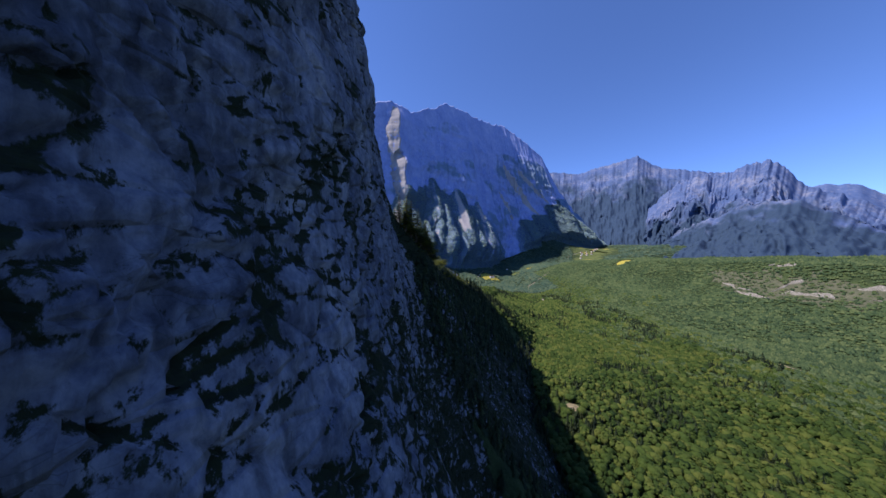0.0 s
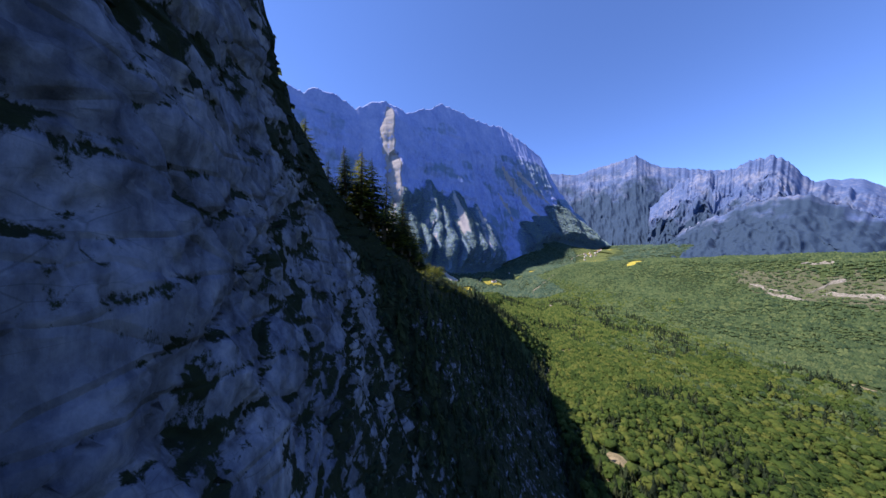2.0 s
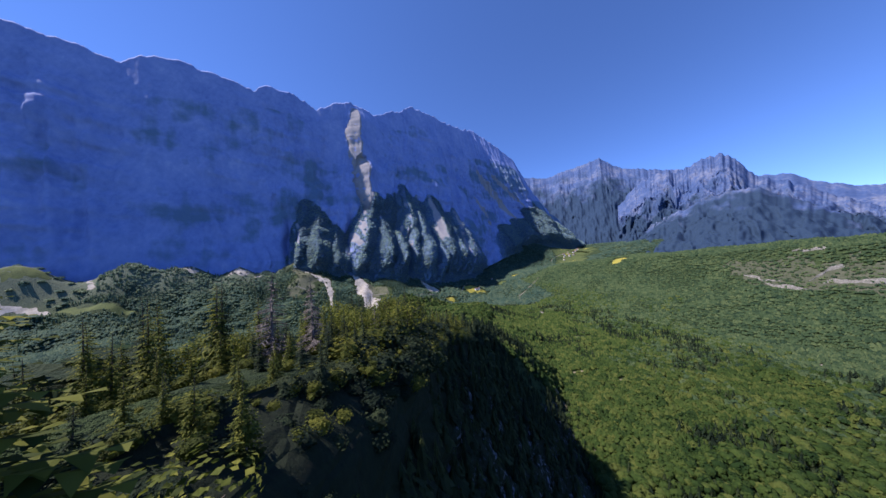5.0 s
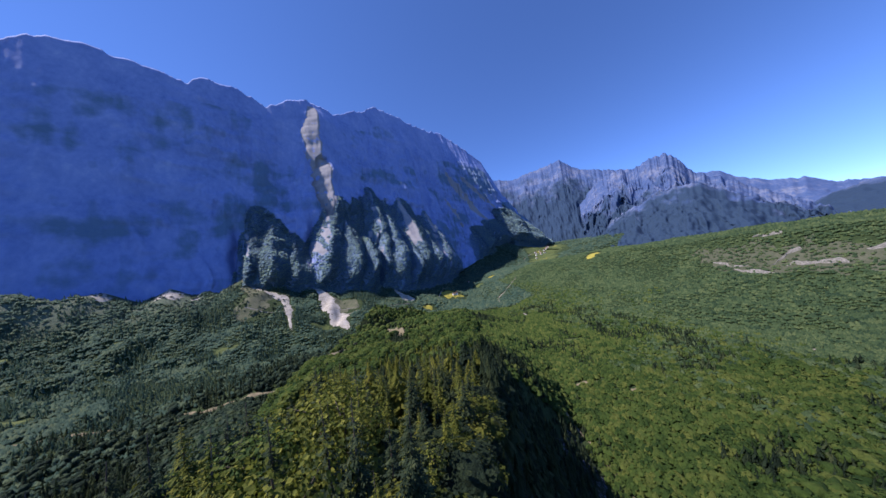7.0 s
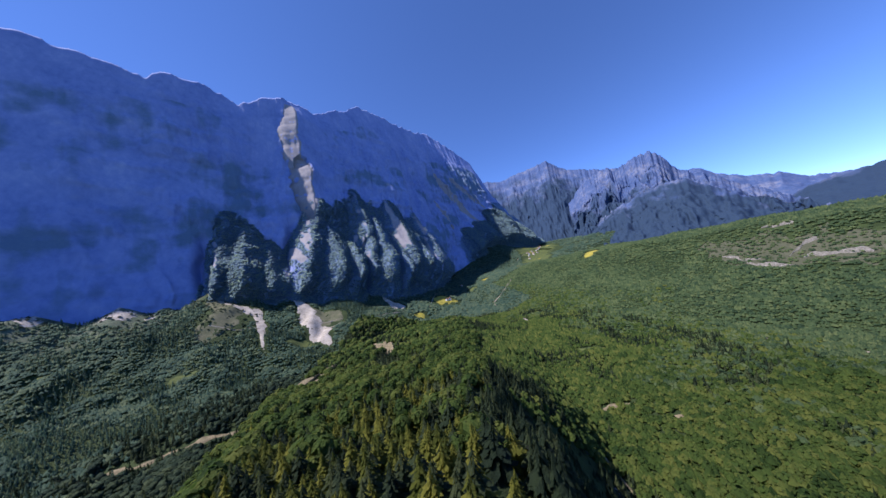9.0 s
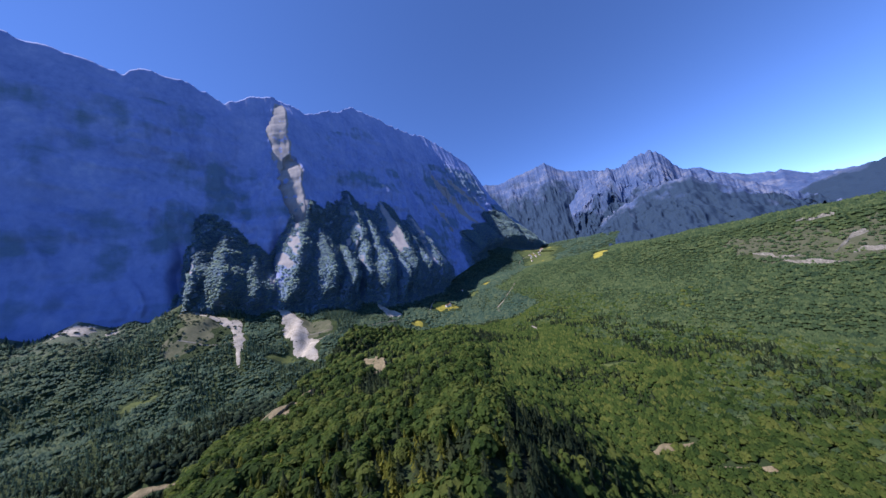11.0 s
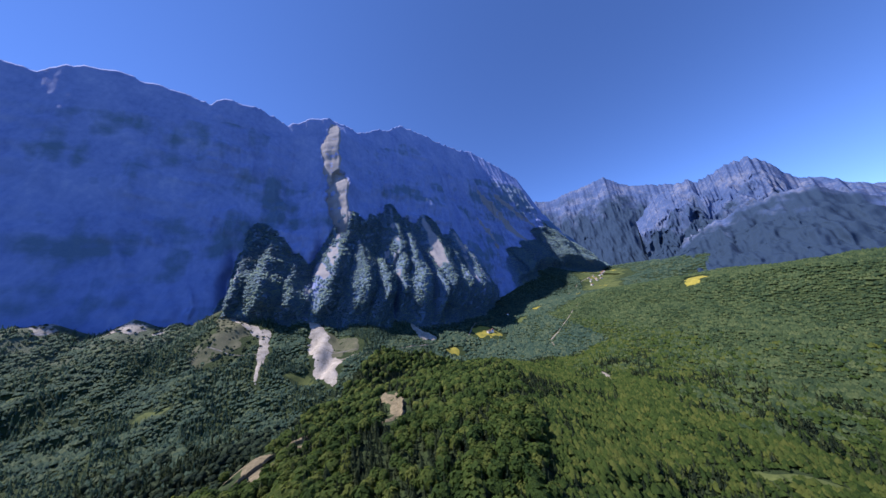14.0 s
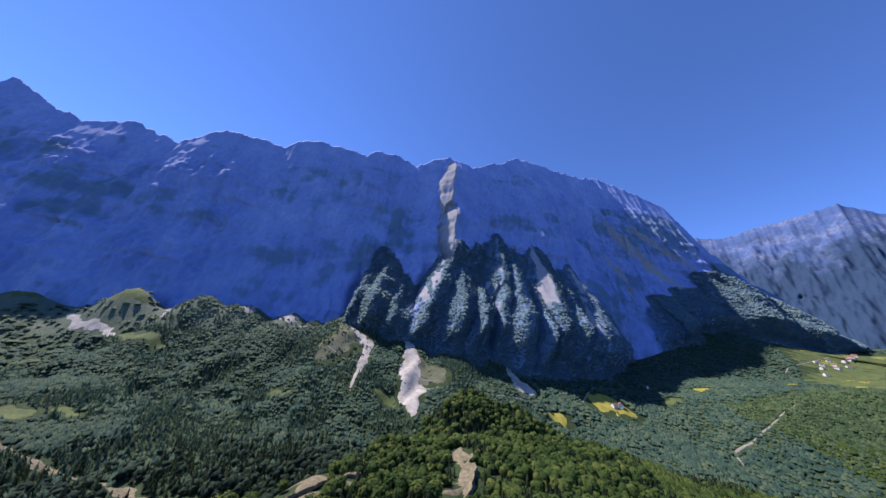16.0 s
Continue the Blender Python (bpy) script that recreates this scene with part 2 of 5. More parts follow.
cover = ramp_node(nt, cover, ((0.868, 0.0), (0.915, 1.0)))
cover = math_node(nt, "MAXIMUM", cover, crack)
nt.links.new(mix_node(nt, cover, tone, moss_and_shade), b.inputs["Base Color"])
bump(nt, b, mix_node(nt, 0.35, mix_node(nt, 0.5, grain, patch), ramp_node(nt, block.outputs["Distance"], ((0.0, 0.0), (0.10, 1.0)))), 0.9, 0.9)
# Wall rock and its plants both carry the painted blue haze
wall_rock = surface_look("limestone wall with blue haze painted in", HAZY_LIMESTONE, 0.011, (1, 1, 0.6), ((0.095, 0.145, 0.25), (0.145, 0.205, 0.27)), (0.38, 0.66), 3.0, 0.35, ((0.19, 0.19, 0.22), (0.35, 0.335, 0.33)))
# Rock and woods of the far ranges are painted blue for haze
far_rock = surface_look("distant haze-tinted limestone", ((0.38, (0.046, 0.08, 0.185)), (0.5, (0.070, 0.105, 0.215)), (0.62, (0.155, 0.175, 0.25))), 0.006, (1, 1, 0.5),
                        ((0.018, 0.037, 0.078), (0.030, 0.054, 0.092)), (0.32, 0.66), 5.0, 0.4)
floor_look, nt, b = material("forest floor")
nt.links.new(ramp_node(nt, noise_node(nt, 0.05, 8, 0.65), ((0.3, (0.02, 0.034, 0.012)), (0.6, (0.042, 0.064, 0.02)), (0.75, (0.075, 0.09, 0.034)))), b.inputs["Base Color"])
# Slope grass, its colour made paler and bluer for haze
turf = mix_node(nt, noise_node(nt, 0.06, 7, 0.7), (0.06, 0.09, 0.06), (0.15, 0.17, 0.105))
nt.links.new(mix_node(nt, attribute(nt, "turf"), b.inputs["Base Color"].links[0].from_socket, turf), b.inputs["Base Color"])
bump(nt, b, noise_node(nt, 0.3, 6, 0.7), 2.0, 1.0)


# ---- meshes from arrays ----
def mesh_of(name, verts, faces, mat, smooth=True):
    verts, faces = np.asarray(verts, np.float32).reshape(-1, 3), np.asarray(faces, np.int32)
    me = bpy.data.meshes.new(name)
    n, k = faces.shape
    me.vertices.add(len(verts))
    me.vertices.foreach_set("co", verts.ravel())
    me.loops.add(n * k)
    me.loops.foreach_set("vertex_index", faces.ravel())
    me.polygons.add(n)
    me.polygons.foreach_set("loop_start", np.arange(0, n * k, k, dtype=np.int32))
    me.polygons.foreach_set("use_smooth", np.full(n, smooth))
    me.update(calc_edges=True)
    for one in mat if isinstance(mat, (list, tuple)) else [mat]:
        me.materials.append(one)
    return me


def grid_faces(rows, cols, flip=False):
    a = (np.arange(rows - 1)[:, None] * cols + np.arange(cols - 1)[None, :]).ravel()
    quad = np.stack([a, a + 1, a + cols + 1, a + cols], 1)
    return quad[:, ::-1] if flip else quad


def give_attribute(me, name, values):
    at = me.attributes.new(name, "FLOAT", "POINT")
    at.data.foreach_set("value", np.asarray(values, np.float32).ravel())


def spaced(*parts):
    """Coordinates from runs of (start, end, step)."""
    return np.unique(np.round(np.concatenate([np.arange(a, b + 0.01, s) for a, b, s in parts]), 3))


# ---- ground ----
gx = spaced((-4800, -1400, 170), (-1400, -700, 20), (-700, 200, 7.5), (200, 800, 10), (800, 1500, 14), (1500, 4800, 110))
gy = spaced((-4800, -400, 200), (-400, 100, 20), (100, 760, 7.5), (760, 1400, 10), (1400, 2400, 22), (2400, 4800, 120))
GX, GY = np.meshgrid(gx, gy)
ground = tagged(new("ground", mesh_of("ground", np.stack([GX, GY, ground_height(GX, GY)], -1), grid_faces(len(gy), len(gx)), floor_look)),
                "wooded valley floor with a hill across the valley", "ground", kind="structure")


toe_d, _ = toe_distance(GX, GY)
give_attribute(ground.data, "turf", ease(130, 60, toe_d) * ease(-400, -450, GX + 30 * fbm(GX / 50, GY / 50, 2.0, 2)))


# ---- the near cliff and the spur's steep side ----
def build_cliff():
    ys = spaced((-60, 0, 1.5), (0, 104, 0.42), (104, 130, 0.5), (130, 230, 1.0), (230, 404, 2.0))
    v = np.concatenate([np.linspace(0, 0.3, 60), np.linspace(0.3, 1, 341)[1:]])
    Y, V = np.meshgrid(ys, v, indexing="ij")
    lx, lz = lip(Y)
    low = np.where(Y < 110, 20.0, -20.0)
    Z = low + (lz - low) * V
    X = face_x(Y, Z)
    near = ease(150, 100, Y)
    # slabs that step along slanting faults, each one overhanging the next
    warp = 9 * fbm(Y / 30, Z / 30, 8.8, 3)
    slant = (Z - 0.8 * Y + warp - 82) / 25
    step = slant - np.floor(slant)
    shelf = ease(0.62, 0.92, step)
    big = fbm(Y / 26, Z / 30, 2.2, 4)
    blocks = ridged(Y / 8 + 0.4 * Z / 8, Z / 13, 4.4, 4) - 0.5
    ledge = fbm(Y / 26 + 4, Z / 4.5 - 0.8 * Y / 6, 9.1, 4)
    small = fbm(Y / 2.2, Z / 2.8, 1.3, 4)
    crag = np.abs(fbm(Y / 5.5, Z / 6.5, 3.3, 4))
    rough = 0.45 + 0.65 * np.maximum(shelf, 1 - near)
    pock = np.minimum(0, fbm(Y / 1.1, Z / 1.5, 7.1, 3) + 0.25)
    p, q = (0.75 * Y + 0.66 * Z), (0.75 * Z - 0.66 * Y)
    crack = np.exp(-((fbm(p / 9, q / 22, 5.3, 4) / 0.05) ** 2)) + 0.8 * np.exp(-((fbm(p / 30, q / 7, 6.4, 4) / 0.04) ** 2)) + 0.6 * np.exp(-((fbm(Y / 4, Z / 12, 2.6, 4) / 0.04) ** 2))
    crack = np.clip(crack, 0, 1)
    calm = 1 - 0.8 * ease(0.86, 0.97, V) * ease(90, 110, Y)
    X = X + calm * (2.6 * big + near * 1.3 * (1 - step) * ease(0, 0.12, step) - 0.9 * crack + rough * (3.2 * blocks + 1.5 * np.maximum(ledge, -0.1) + 1.1 * small - 2.5 * crag) + 0.8 * pock)
    bend = ease(0.965, 1.0, V)
    X = X - 5 * bend
    Z = Z - 0.5 * ledge * rough + 2.0 * bend * (1 - bend)
    verts = np.stack([X, Y, Z], -1)
    slope = np.clip(-np.gradient(X, axis=1) / np.maximum(np.gradient(Z, axis=1), 0.05), -2, 2)
    tuft = fbm(Y / 9 + Z / 30, Z / 6, 6.1, 5)
    streaks = fbm(Y / 3.5 + Z / 14, Z / 9 - Y / 40, 4.9, 5)
    green = 0.02 + 0.24 * slope + 0.30 * tuft + 0.45 * streaks + 0.38 * shelf * near * value_noise(Y / 14, Z / 14, 3.0) + 0.28 * np.clip(fbm(p / 34, q / 8, 3.9, 4) - 0.04, 0, 1) * near + 0.28 * crack
    # Extra cover lower down: scrub, and low light painted as darkness
    green = green + 0.17 * ease(86, 104, Y) * ease(30, 12, lz - Z) + 0.15 * ease(150, 230, Y) + 0.16 * ease(146, 118, Z) * ease(30, 75, Y) + 0.14 * ease(135, 100, Z) * ease(50, 90, Y)
    green = green + 0.22 * ease(139, 128, Z + 6 * big) * ease(30, 42, Y) * ease(84, 70, Y)
    green = green + 0.55 * ease(20, 11, lz - Z + 6 * big) * ease(86, 98, Y) + 0.07 * ease(70, 90, Y)
    green = green + 0.12 * ease(142, 126, Z + 4 * big)
    green = np.minimum(green, 0.58 + 0.08 * ease(140, 110, Z + 8 * big) * ease(40, 85, Y) - 0.14 * ease(0.12, 0.3, blocks))
    green = np.maximum(green, 1.2 * ease(21, 13, lz - Z + 4 * big) * ease(88, 100, Y))
    # One strip goes wholly dark, for the black gully
    green = np.maximum(green, 1.1 * np.exp(-(((Y - 119 + 0.12 * (Z - 140) - 3 * big) / 4.5) ** 2)))
    green = np.maximum(green, 1.4 * ease(0.90, 0.985, V) * ease(80, 110, Y))
    green = np.clip(green, 0, 1)
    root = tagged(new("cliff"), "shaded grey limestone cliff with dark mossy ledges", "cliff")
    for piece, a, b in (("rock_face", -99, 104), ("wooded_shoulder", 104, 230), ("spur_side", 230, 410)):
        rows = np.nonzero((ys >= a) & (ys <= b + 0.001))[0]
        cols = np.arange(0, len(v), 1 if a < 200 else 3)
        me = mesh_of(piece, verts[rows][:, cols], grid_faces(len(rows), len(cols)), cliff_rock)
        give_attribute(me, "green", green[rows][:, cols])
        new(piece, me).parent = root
    return root, (X, Y, Z, green)


cliff, FACE = build_cliff()

# ---- the great wall across the valley ----
RIDGE = ((-1950, 525, 1060), (-1864, 568, 1014), (-1759, 620, 945), (-1655, 673, 892), (-1488, 756, 923), (-1395, 803, 878), (-1311, 844, 850),
         (-1175, 912, 946), (-1066, 967, 931), (-940, 1030, 893), (-895, 1052, 937), (-822, 1089, 958), (-691, 1154, 925), (-617, 1189, 899),
         (-589, 1206, 936), (-488, 1268, 938), (-421, 1309, 894), (-359, 1347, 953), (-287, 1391, 990), (-191, 1481, 976), (-87, 1578, 1050),
         (21, 1685, 1149), (175, 1822, 1161), (393, 2025, 1184), (507, 2131, 1230), (644, 2126, 1136), (856, 2119, 950), (1001, 2113, 660),
         (1120, 2110, 500), (1310, 2102, 206))
# wooded buttresses: crest at its top and at its foot (place along the wall's foot, height), reach, breadth of the
# sunward flank and of the lee, how bare and sunlit-pale the flank is painted
BUTTRESSES = ((-374, 428, -388, 140, 70, 36, 110, 0.66), (-330, 372, -345, 125, 92, 70, 90, 0.30), (-288, 320, -282, 118, 66, 50, 60, 0.12),
              (-174, 470, -236, 120, 96, 62, 120, 0.66), (-150, 372, -150, 100, 128, 74, 90, 0.45), (-100, 300, -96, 95, 124, 60, 80, 0.05),
              (-46, 552, -40, 92, 104, 60, 120, 0.68), (-8, 430, 12, 84, 124, 56, 80, 0.30), (50, 330, 62, 80, 112, 46, 60, 0.05),
              (84, 500, 96, 76, 104, 60, 110, 0.62), (136, 390, 150, 74, 116, 52, 70, 0.35),
              (184, 440, 196, 72, 98, 56, 100, 0.58), (236, 340, 240, 75, 84, 54, 70, 0.5), (290, 240, 285, 80, 48, 60, 70, 0.0))
# bare rock ribs, sunward flanks painted pale as if lit: crest at the top, crest at the foot, reach, breadth of flank
# and lee
RIBS = ((-214, 985, -212, 540, 48, 40, 150), (-196, 690, -186, 380, 66, 46, 120), (490, 900, 800, 400, 13, 75, 150), (385, 600, 525, 360, 12, 46, 120), (640, 850, 900, 520, 12, 46, 130),
        (60, 900, 80, 700, 26, 20, 70), (230, 980, 270, 800, 30, 24, 80))
SHOULDERS = ((640, 95, 380, 70), (800, 100, 430, 85), (930, 90, 520, 80), (1050, 100, 590, 105), (1160, 105, 480, 105), (1265, 90, 280, 95))


def build_wall():
    rx, ry, rz = (np.array([p[n] for p in RIDGE], float) for n in range(3))
    u = np.unique(np.concatenate([np.linspace(-1950, -600, 260), np.linspace(-600, 560, 500), np.linspace(560, 1310, 180)]))
    v = np.linspace(0, 1, 190)
    RX, RY, RZ = u, np.interp(u, rx, ry), np.interp(u, rx, rz)
    tx = np.interp(u, (-1950, -1270, -691, -589, -488, -287, -87, 21, 175, 393, 507, 856, 1001, 1310),
                   (-1600, -1040, -540, -465, -393, -236, -60, 60, 170, 400, 600, 950, 1080, 1330))
    ty, tz = np.interp(tx, TOE_X, TOE_Y), np.interp(tx, TOE_X, TOE_Z)
    RZ = RZ + 20 * (ridged(u / 60, 0.5, 3.3, 4) - 0.55) + 16 * fbm(u / 24, 0.2, 6.3, 4)
    V, T, floor_z = v[None, :], tx[:, None], tz[:, None]
    X = T + (RX - tx)[:, None] * V
    Y = ty[:, None] + (RY - ty)[:, None] * V
    sheer = ease(-380, -650, T)
    Z = floor_z - 25 + (RZ - tz + 25)[:, None] * ((0.5 + 0.15 * sheer) * V + (0.5 - 0.15 * sheer) * V**2)
    # outward across the wall
    gxu, gyu = np.gradient(tx * 0.5 + RX * 0.5), np.gradient(ty * 0.5 + RY * 0.5)
    L = np.hypot(gxu, gyu)
    ox, oy = (gyu / L)[:, None], (-gxu / L)[:, None]
    S = np.cumsum(np.hypot(np.gradient(tx), np.gradient(ty)))[:, None] * np.ones_like(V)
    calm = np.clip(4 * (1 - V), 0.12, 1)
    flute = ridged(S / 120 + 0.3 * fbm(V * 4 + S / 300, S / 400, 1.1, 2), V * 1.1 + S / 500, 7.7, 4) - 0.5
    out = 70 * flute * calm + (1 - 0.65 * sheer) * (22 * fbm(S / 200, V * 7 + S / 260, 2.9, 4) * (1 - V**6) + 40 * fbm(S / 420, V * 2, 5.2, 3) * (1 - V))
    out = out + (20 * (ridged(S / 36 + 0.6 * fbm(V * 5, S / 90, 2.0, 3), V * 4, 5.1, 4) - 0.5) + 7 * fbm(S / 14, Z / 18, 3.7, 3)) * calm
    out = out + 8 * fbm(S / 45 + V * 5, V * 20 - S / 80, 4.1, 4) * calm
    # ledges that run across the face
    out = out + 10 * ease(0.35, 0.9, value_noise(S / 150, Z / 26 + S / 190, 1.7)) * calm
    out = out * (1 - 0.85 * sheer * ease(0.3, 0.05, V)) * (1 - 0.8 * np.exp(-(((T + 660) / 110) ** 2)))
    push, wood, bare = np.zeros_like(out), np.zeros_like(out), np.zeros_like(out)
    fold = ridged(S / 24 + 0.5 * fbm(Z / 50, S / 60, 3.0, 2), Z / 70, 6.6, 4)
    crumb = fbm(S / 9, Z / 14, 2.4, 4)
    for ct, zt, cf, zf, reach, wl, wr, sun_bare in BUTTRESSES:
        h = np.clip((Z - zf) / (zt - zf), 0, 1)
        cx = cf + (ct - cf) * h + (5 + 7 * (1 - h)) * fbm(Z / 38, ct, 1.0, 3)
        off = T - cx
        grow = np.clip(1 - h, 0.02, 1) ** 0.42
        left, right = np.clip(1 + off / (wl * grow), 0, 1), np.clip(1 - off / (wr * grow), 0, 1)
        k = np.where(off < 0, left**0.85, right**0.9)
        one = reach * k * np.clip(1.02 - h, 0, 1) ** 0.5 * (0.90 + 0.14 * fold) * (Z < zt) * (0.12 + 0.88 * ease(-0.12, 0.42, (Z - zf) / (zt - zf)))
        top = one > push
        # Bare rock only on the sunward flank, sunlight put in its colour
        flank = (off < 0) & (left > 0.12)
        strip_ = ease(0.40, 0.60, sun_bare * (0.75 + 0.9 * fbm(S / 15, Z / 70, ct, 4)) * (0.5 + 0.5 * ease(0.1, 0.45, h)) * (0.55 + 0.6 * ease(0.2, 0.75, left)) + 0.28 * crumb)
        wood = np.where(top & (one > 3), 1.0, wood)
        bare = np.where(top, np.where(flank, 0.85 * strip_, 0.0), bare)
        push = np.maximum(push, one)
    for cx, w, top, reach in SHOULDERS:
        h = np.clip((Z - floor_z) / np.maximum(top - floor_z, 8), 0, 1)
        off = np.abs(T - cx - 0.2 * w * fbm(Z / 70, cx, 1.0, 2)) / (w * (0.75 + 0.45 * (1 - h)))
        one = 1.1 * reach * np.clip(1 - off * off, 0, 1) ** 0.6 * (1 - h**2) * (0.3 + 0.7 * ease(0, 0.3, h)) * (0.75 + 0.35 * fold)
        wood = np.where(one > np.maximum(push, 3), 1.0, wood)
        bare = np.where(one > np.maximum(push, 3), 0.0, bare)
        push = np.maximum(push, one)
    mass = np.interp(T, (-402, -390, -372, -330, -290, -248, -222, -180, -125, -50, 26, 120, 200, 270, 330, 380), (90, 280, 405, 365, 312, 200, 300, 390, 480, 510, 490, 440, 395, 310, 190, 60))
    mass = mass + 26 * fbm(S / 34, 0.4, 9.1, 3)
    h = np.clip((Z - floor_z) / np.maximum(mass - floor_z, 10), 0, 1)
    push = push + 34 * np.clip(1 - h, 0, 1) ** 0.7 * (Z < mass) * (0.2 + 0.8 * ease(0, 0.35, h))
    wood = np.maximum(wood, ease(0.0, 0.06, 1 - h + 0.08 * crumb) * (Z < mass) * (mass > floor_z + 40))
    out = out * (1 - 0.55 * ease(0, 30, push)) + push
    rib = np.zeros_like(out)
    for ct, zt, cf, zf, reach, wl, wr in RIBS:
        h = np.clip((Z - zf) / (zt - zf), 0, 1)
        off = T - (cf + (ct - cf) * h) - 7 * fbm(Z / 40, ct, 4.0, 4)
        left = np.clip(1 + off / (wl * (0.3 + 0.7 * np.sin(np.pi * np.clip(h, 0.06, 0.94))) * (1 + 0.22 * fbm(Z / 30, ct, 6.0, 3))), 0, 1)
        right = np.clip(1 - off / wr, 0, 1)
        along = ease(zf - 25, zf + 60, Z) * ease(zt + 12, zt - 110, Z)
        one = reach * np.where(off < 0, left, right**1.3) * along * (0.94 + 0.12 * fold)
        edge = (off < 4) & (left > 0.08) & (along > 0.25) & (one > 2)
        # Flank colour paled where sun would strike; far ribs have hardly any relief
        rib = np.maximum(rib, edge * ease(-0.75, -0.1, crumb + 0.5 * fbm(S / 40, Z / 60, ct, 3)) * (1.0 if reach > 40 else 0.95 if cf > 500 else 0.3) * np.where(push > reach, 0.0, 1.0))
        out = np.maximum(out, out * 0.5 + one) * (1 - 0.7 * edge) + 0.7 * edge * np.maximum(one + 7 * (ridged(S / 15, Z / 300, 2.2, 3) - 0.5) + 2 * crumb, 0.25 * out) if reach > 40 else out + one * 0.6
    gully = np.zeros_like(out)
    for cx, top, w in ((-240, 420, 6), (-408, 360, 6), (-52, 330, 4), (48, 330, 4), (150, 300, 4)):
        gully = np.maximum(gully, np.exp(-(((T - cx - 8 * fbm(Z / 50, cx, 2.0, 3)) / w) ** 2)) * ease(top, top - 120, Z))
    out = out - 34 * gully ** 0.4 * ease(0, 60, Z - floor_z)
    X, Y = X + ox * out, Y + oy * out
    rim = np.concatenate([np.stack([X[:, :1], Y[:, :1], Z[:, :1] - 130], -1), np.stack([X, Y, Z], -1), np.stack([X[:, -1:] - ox * 260, Y[:, -1:] - oy * 260, Z[:, -1:] - 240], -1)], 1)
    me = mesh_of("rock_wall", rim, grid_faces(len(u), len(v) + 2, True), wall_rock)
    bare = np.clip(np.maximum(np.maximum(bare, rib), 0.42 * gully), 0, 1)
    patchy, veins = fbm(X / 90, Z / 60, Y / 90, 4), fbm(S / 16, V * 9, 8.8, 4)
    low = np.clip(0.55 - 1.0 * V + 0.5 * patchy, 0, 1)
    woods = np.clip(0.95 * wood + 0.3 * low + 0.4 * patchy + 0.35 * veins, 0, 1) * (1 - bare)
    broad = fbm(X / 260, Z / 170, Y / 260, 3)
    g = np.clip(0.95 * wood + 0.3 * low + (0.45 * patchy + 0.35 * veins + 0.9 * broad) * (V < 0.9) + 0.16, 0, 1)
    g = np.maximum(g, ease(500, 900, X) * np.clip(0.75 - V + 0.4 * patchy, 0, 1)) * (1 - bare)
    give_attribute(me, "green", np.concatenate([g[:, :1], g, g[:, -1:]], 1))
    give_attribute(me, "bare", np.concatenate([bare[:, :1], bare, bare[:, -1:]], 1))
    return tagged(new("mountain", me), "long limestone mountain wall with wooded buttresses, painted in blue haze", "mountain"), (X, Y, Z, woods)


mountain, WALL = build_wall()


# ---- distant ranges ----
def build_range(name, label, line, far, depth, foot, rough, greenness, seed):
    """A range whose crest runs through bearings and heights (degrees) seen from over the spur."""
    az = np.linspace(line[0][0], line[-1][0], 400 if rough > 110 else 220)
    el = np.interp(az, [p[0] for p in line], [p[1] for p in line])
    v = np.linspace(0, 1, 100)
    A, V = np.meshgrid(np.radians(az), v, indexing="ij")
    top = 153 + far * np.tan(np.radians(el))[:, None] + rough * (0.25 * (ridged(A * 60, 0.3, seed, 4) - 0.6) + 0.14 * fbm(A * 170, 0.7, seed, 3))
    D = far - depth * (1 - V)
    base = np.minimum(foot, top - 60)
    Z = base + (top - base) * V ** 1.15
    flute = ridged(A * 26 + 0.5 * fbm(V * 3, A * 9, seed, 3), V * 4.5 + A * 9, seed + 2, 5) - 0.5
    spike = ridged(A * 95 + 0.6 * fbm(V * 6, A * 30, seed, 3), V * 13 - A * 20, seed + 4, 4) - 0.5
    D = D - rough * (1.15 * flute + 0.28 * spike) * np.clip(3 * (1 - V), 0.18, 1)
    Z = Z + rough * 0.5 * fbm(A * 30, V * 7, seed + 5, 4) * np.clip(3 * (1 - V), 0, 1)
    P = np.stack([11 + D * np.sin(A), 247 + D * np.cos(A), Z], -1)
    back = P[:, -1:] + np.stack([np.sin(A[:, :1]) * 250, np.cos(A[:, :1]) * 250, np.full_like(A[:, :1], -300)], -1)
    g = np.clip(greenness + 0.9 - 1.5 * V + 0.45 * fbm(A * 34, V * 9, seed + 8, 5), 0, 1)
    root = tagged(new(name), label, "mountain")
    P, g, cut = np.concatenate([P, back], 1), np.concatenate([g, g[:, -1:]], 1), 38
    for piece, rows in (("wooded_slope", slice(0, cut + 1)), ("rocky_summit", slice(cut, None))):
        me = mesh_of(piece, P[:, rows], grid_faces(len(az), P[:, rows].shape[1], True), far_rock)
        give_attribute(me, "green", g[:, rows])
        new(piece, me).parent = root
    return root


build_range("mountain_range", "distant haze-tinted limestone range with wooded lower slopes",
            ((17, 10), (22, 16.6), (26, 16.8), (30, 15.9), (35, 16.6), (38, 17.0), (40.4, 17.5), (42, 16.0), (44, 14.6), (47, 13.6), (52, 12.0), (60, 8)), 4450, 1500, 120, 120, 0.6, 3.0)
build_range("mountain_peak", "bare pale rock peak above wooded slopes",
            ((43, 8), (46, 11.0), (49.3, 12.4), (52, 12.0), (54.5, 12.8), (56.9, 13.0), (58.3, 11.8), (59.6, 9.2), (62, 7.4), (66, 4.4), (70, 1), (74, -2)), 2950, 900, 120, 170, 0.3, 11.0)
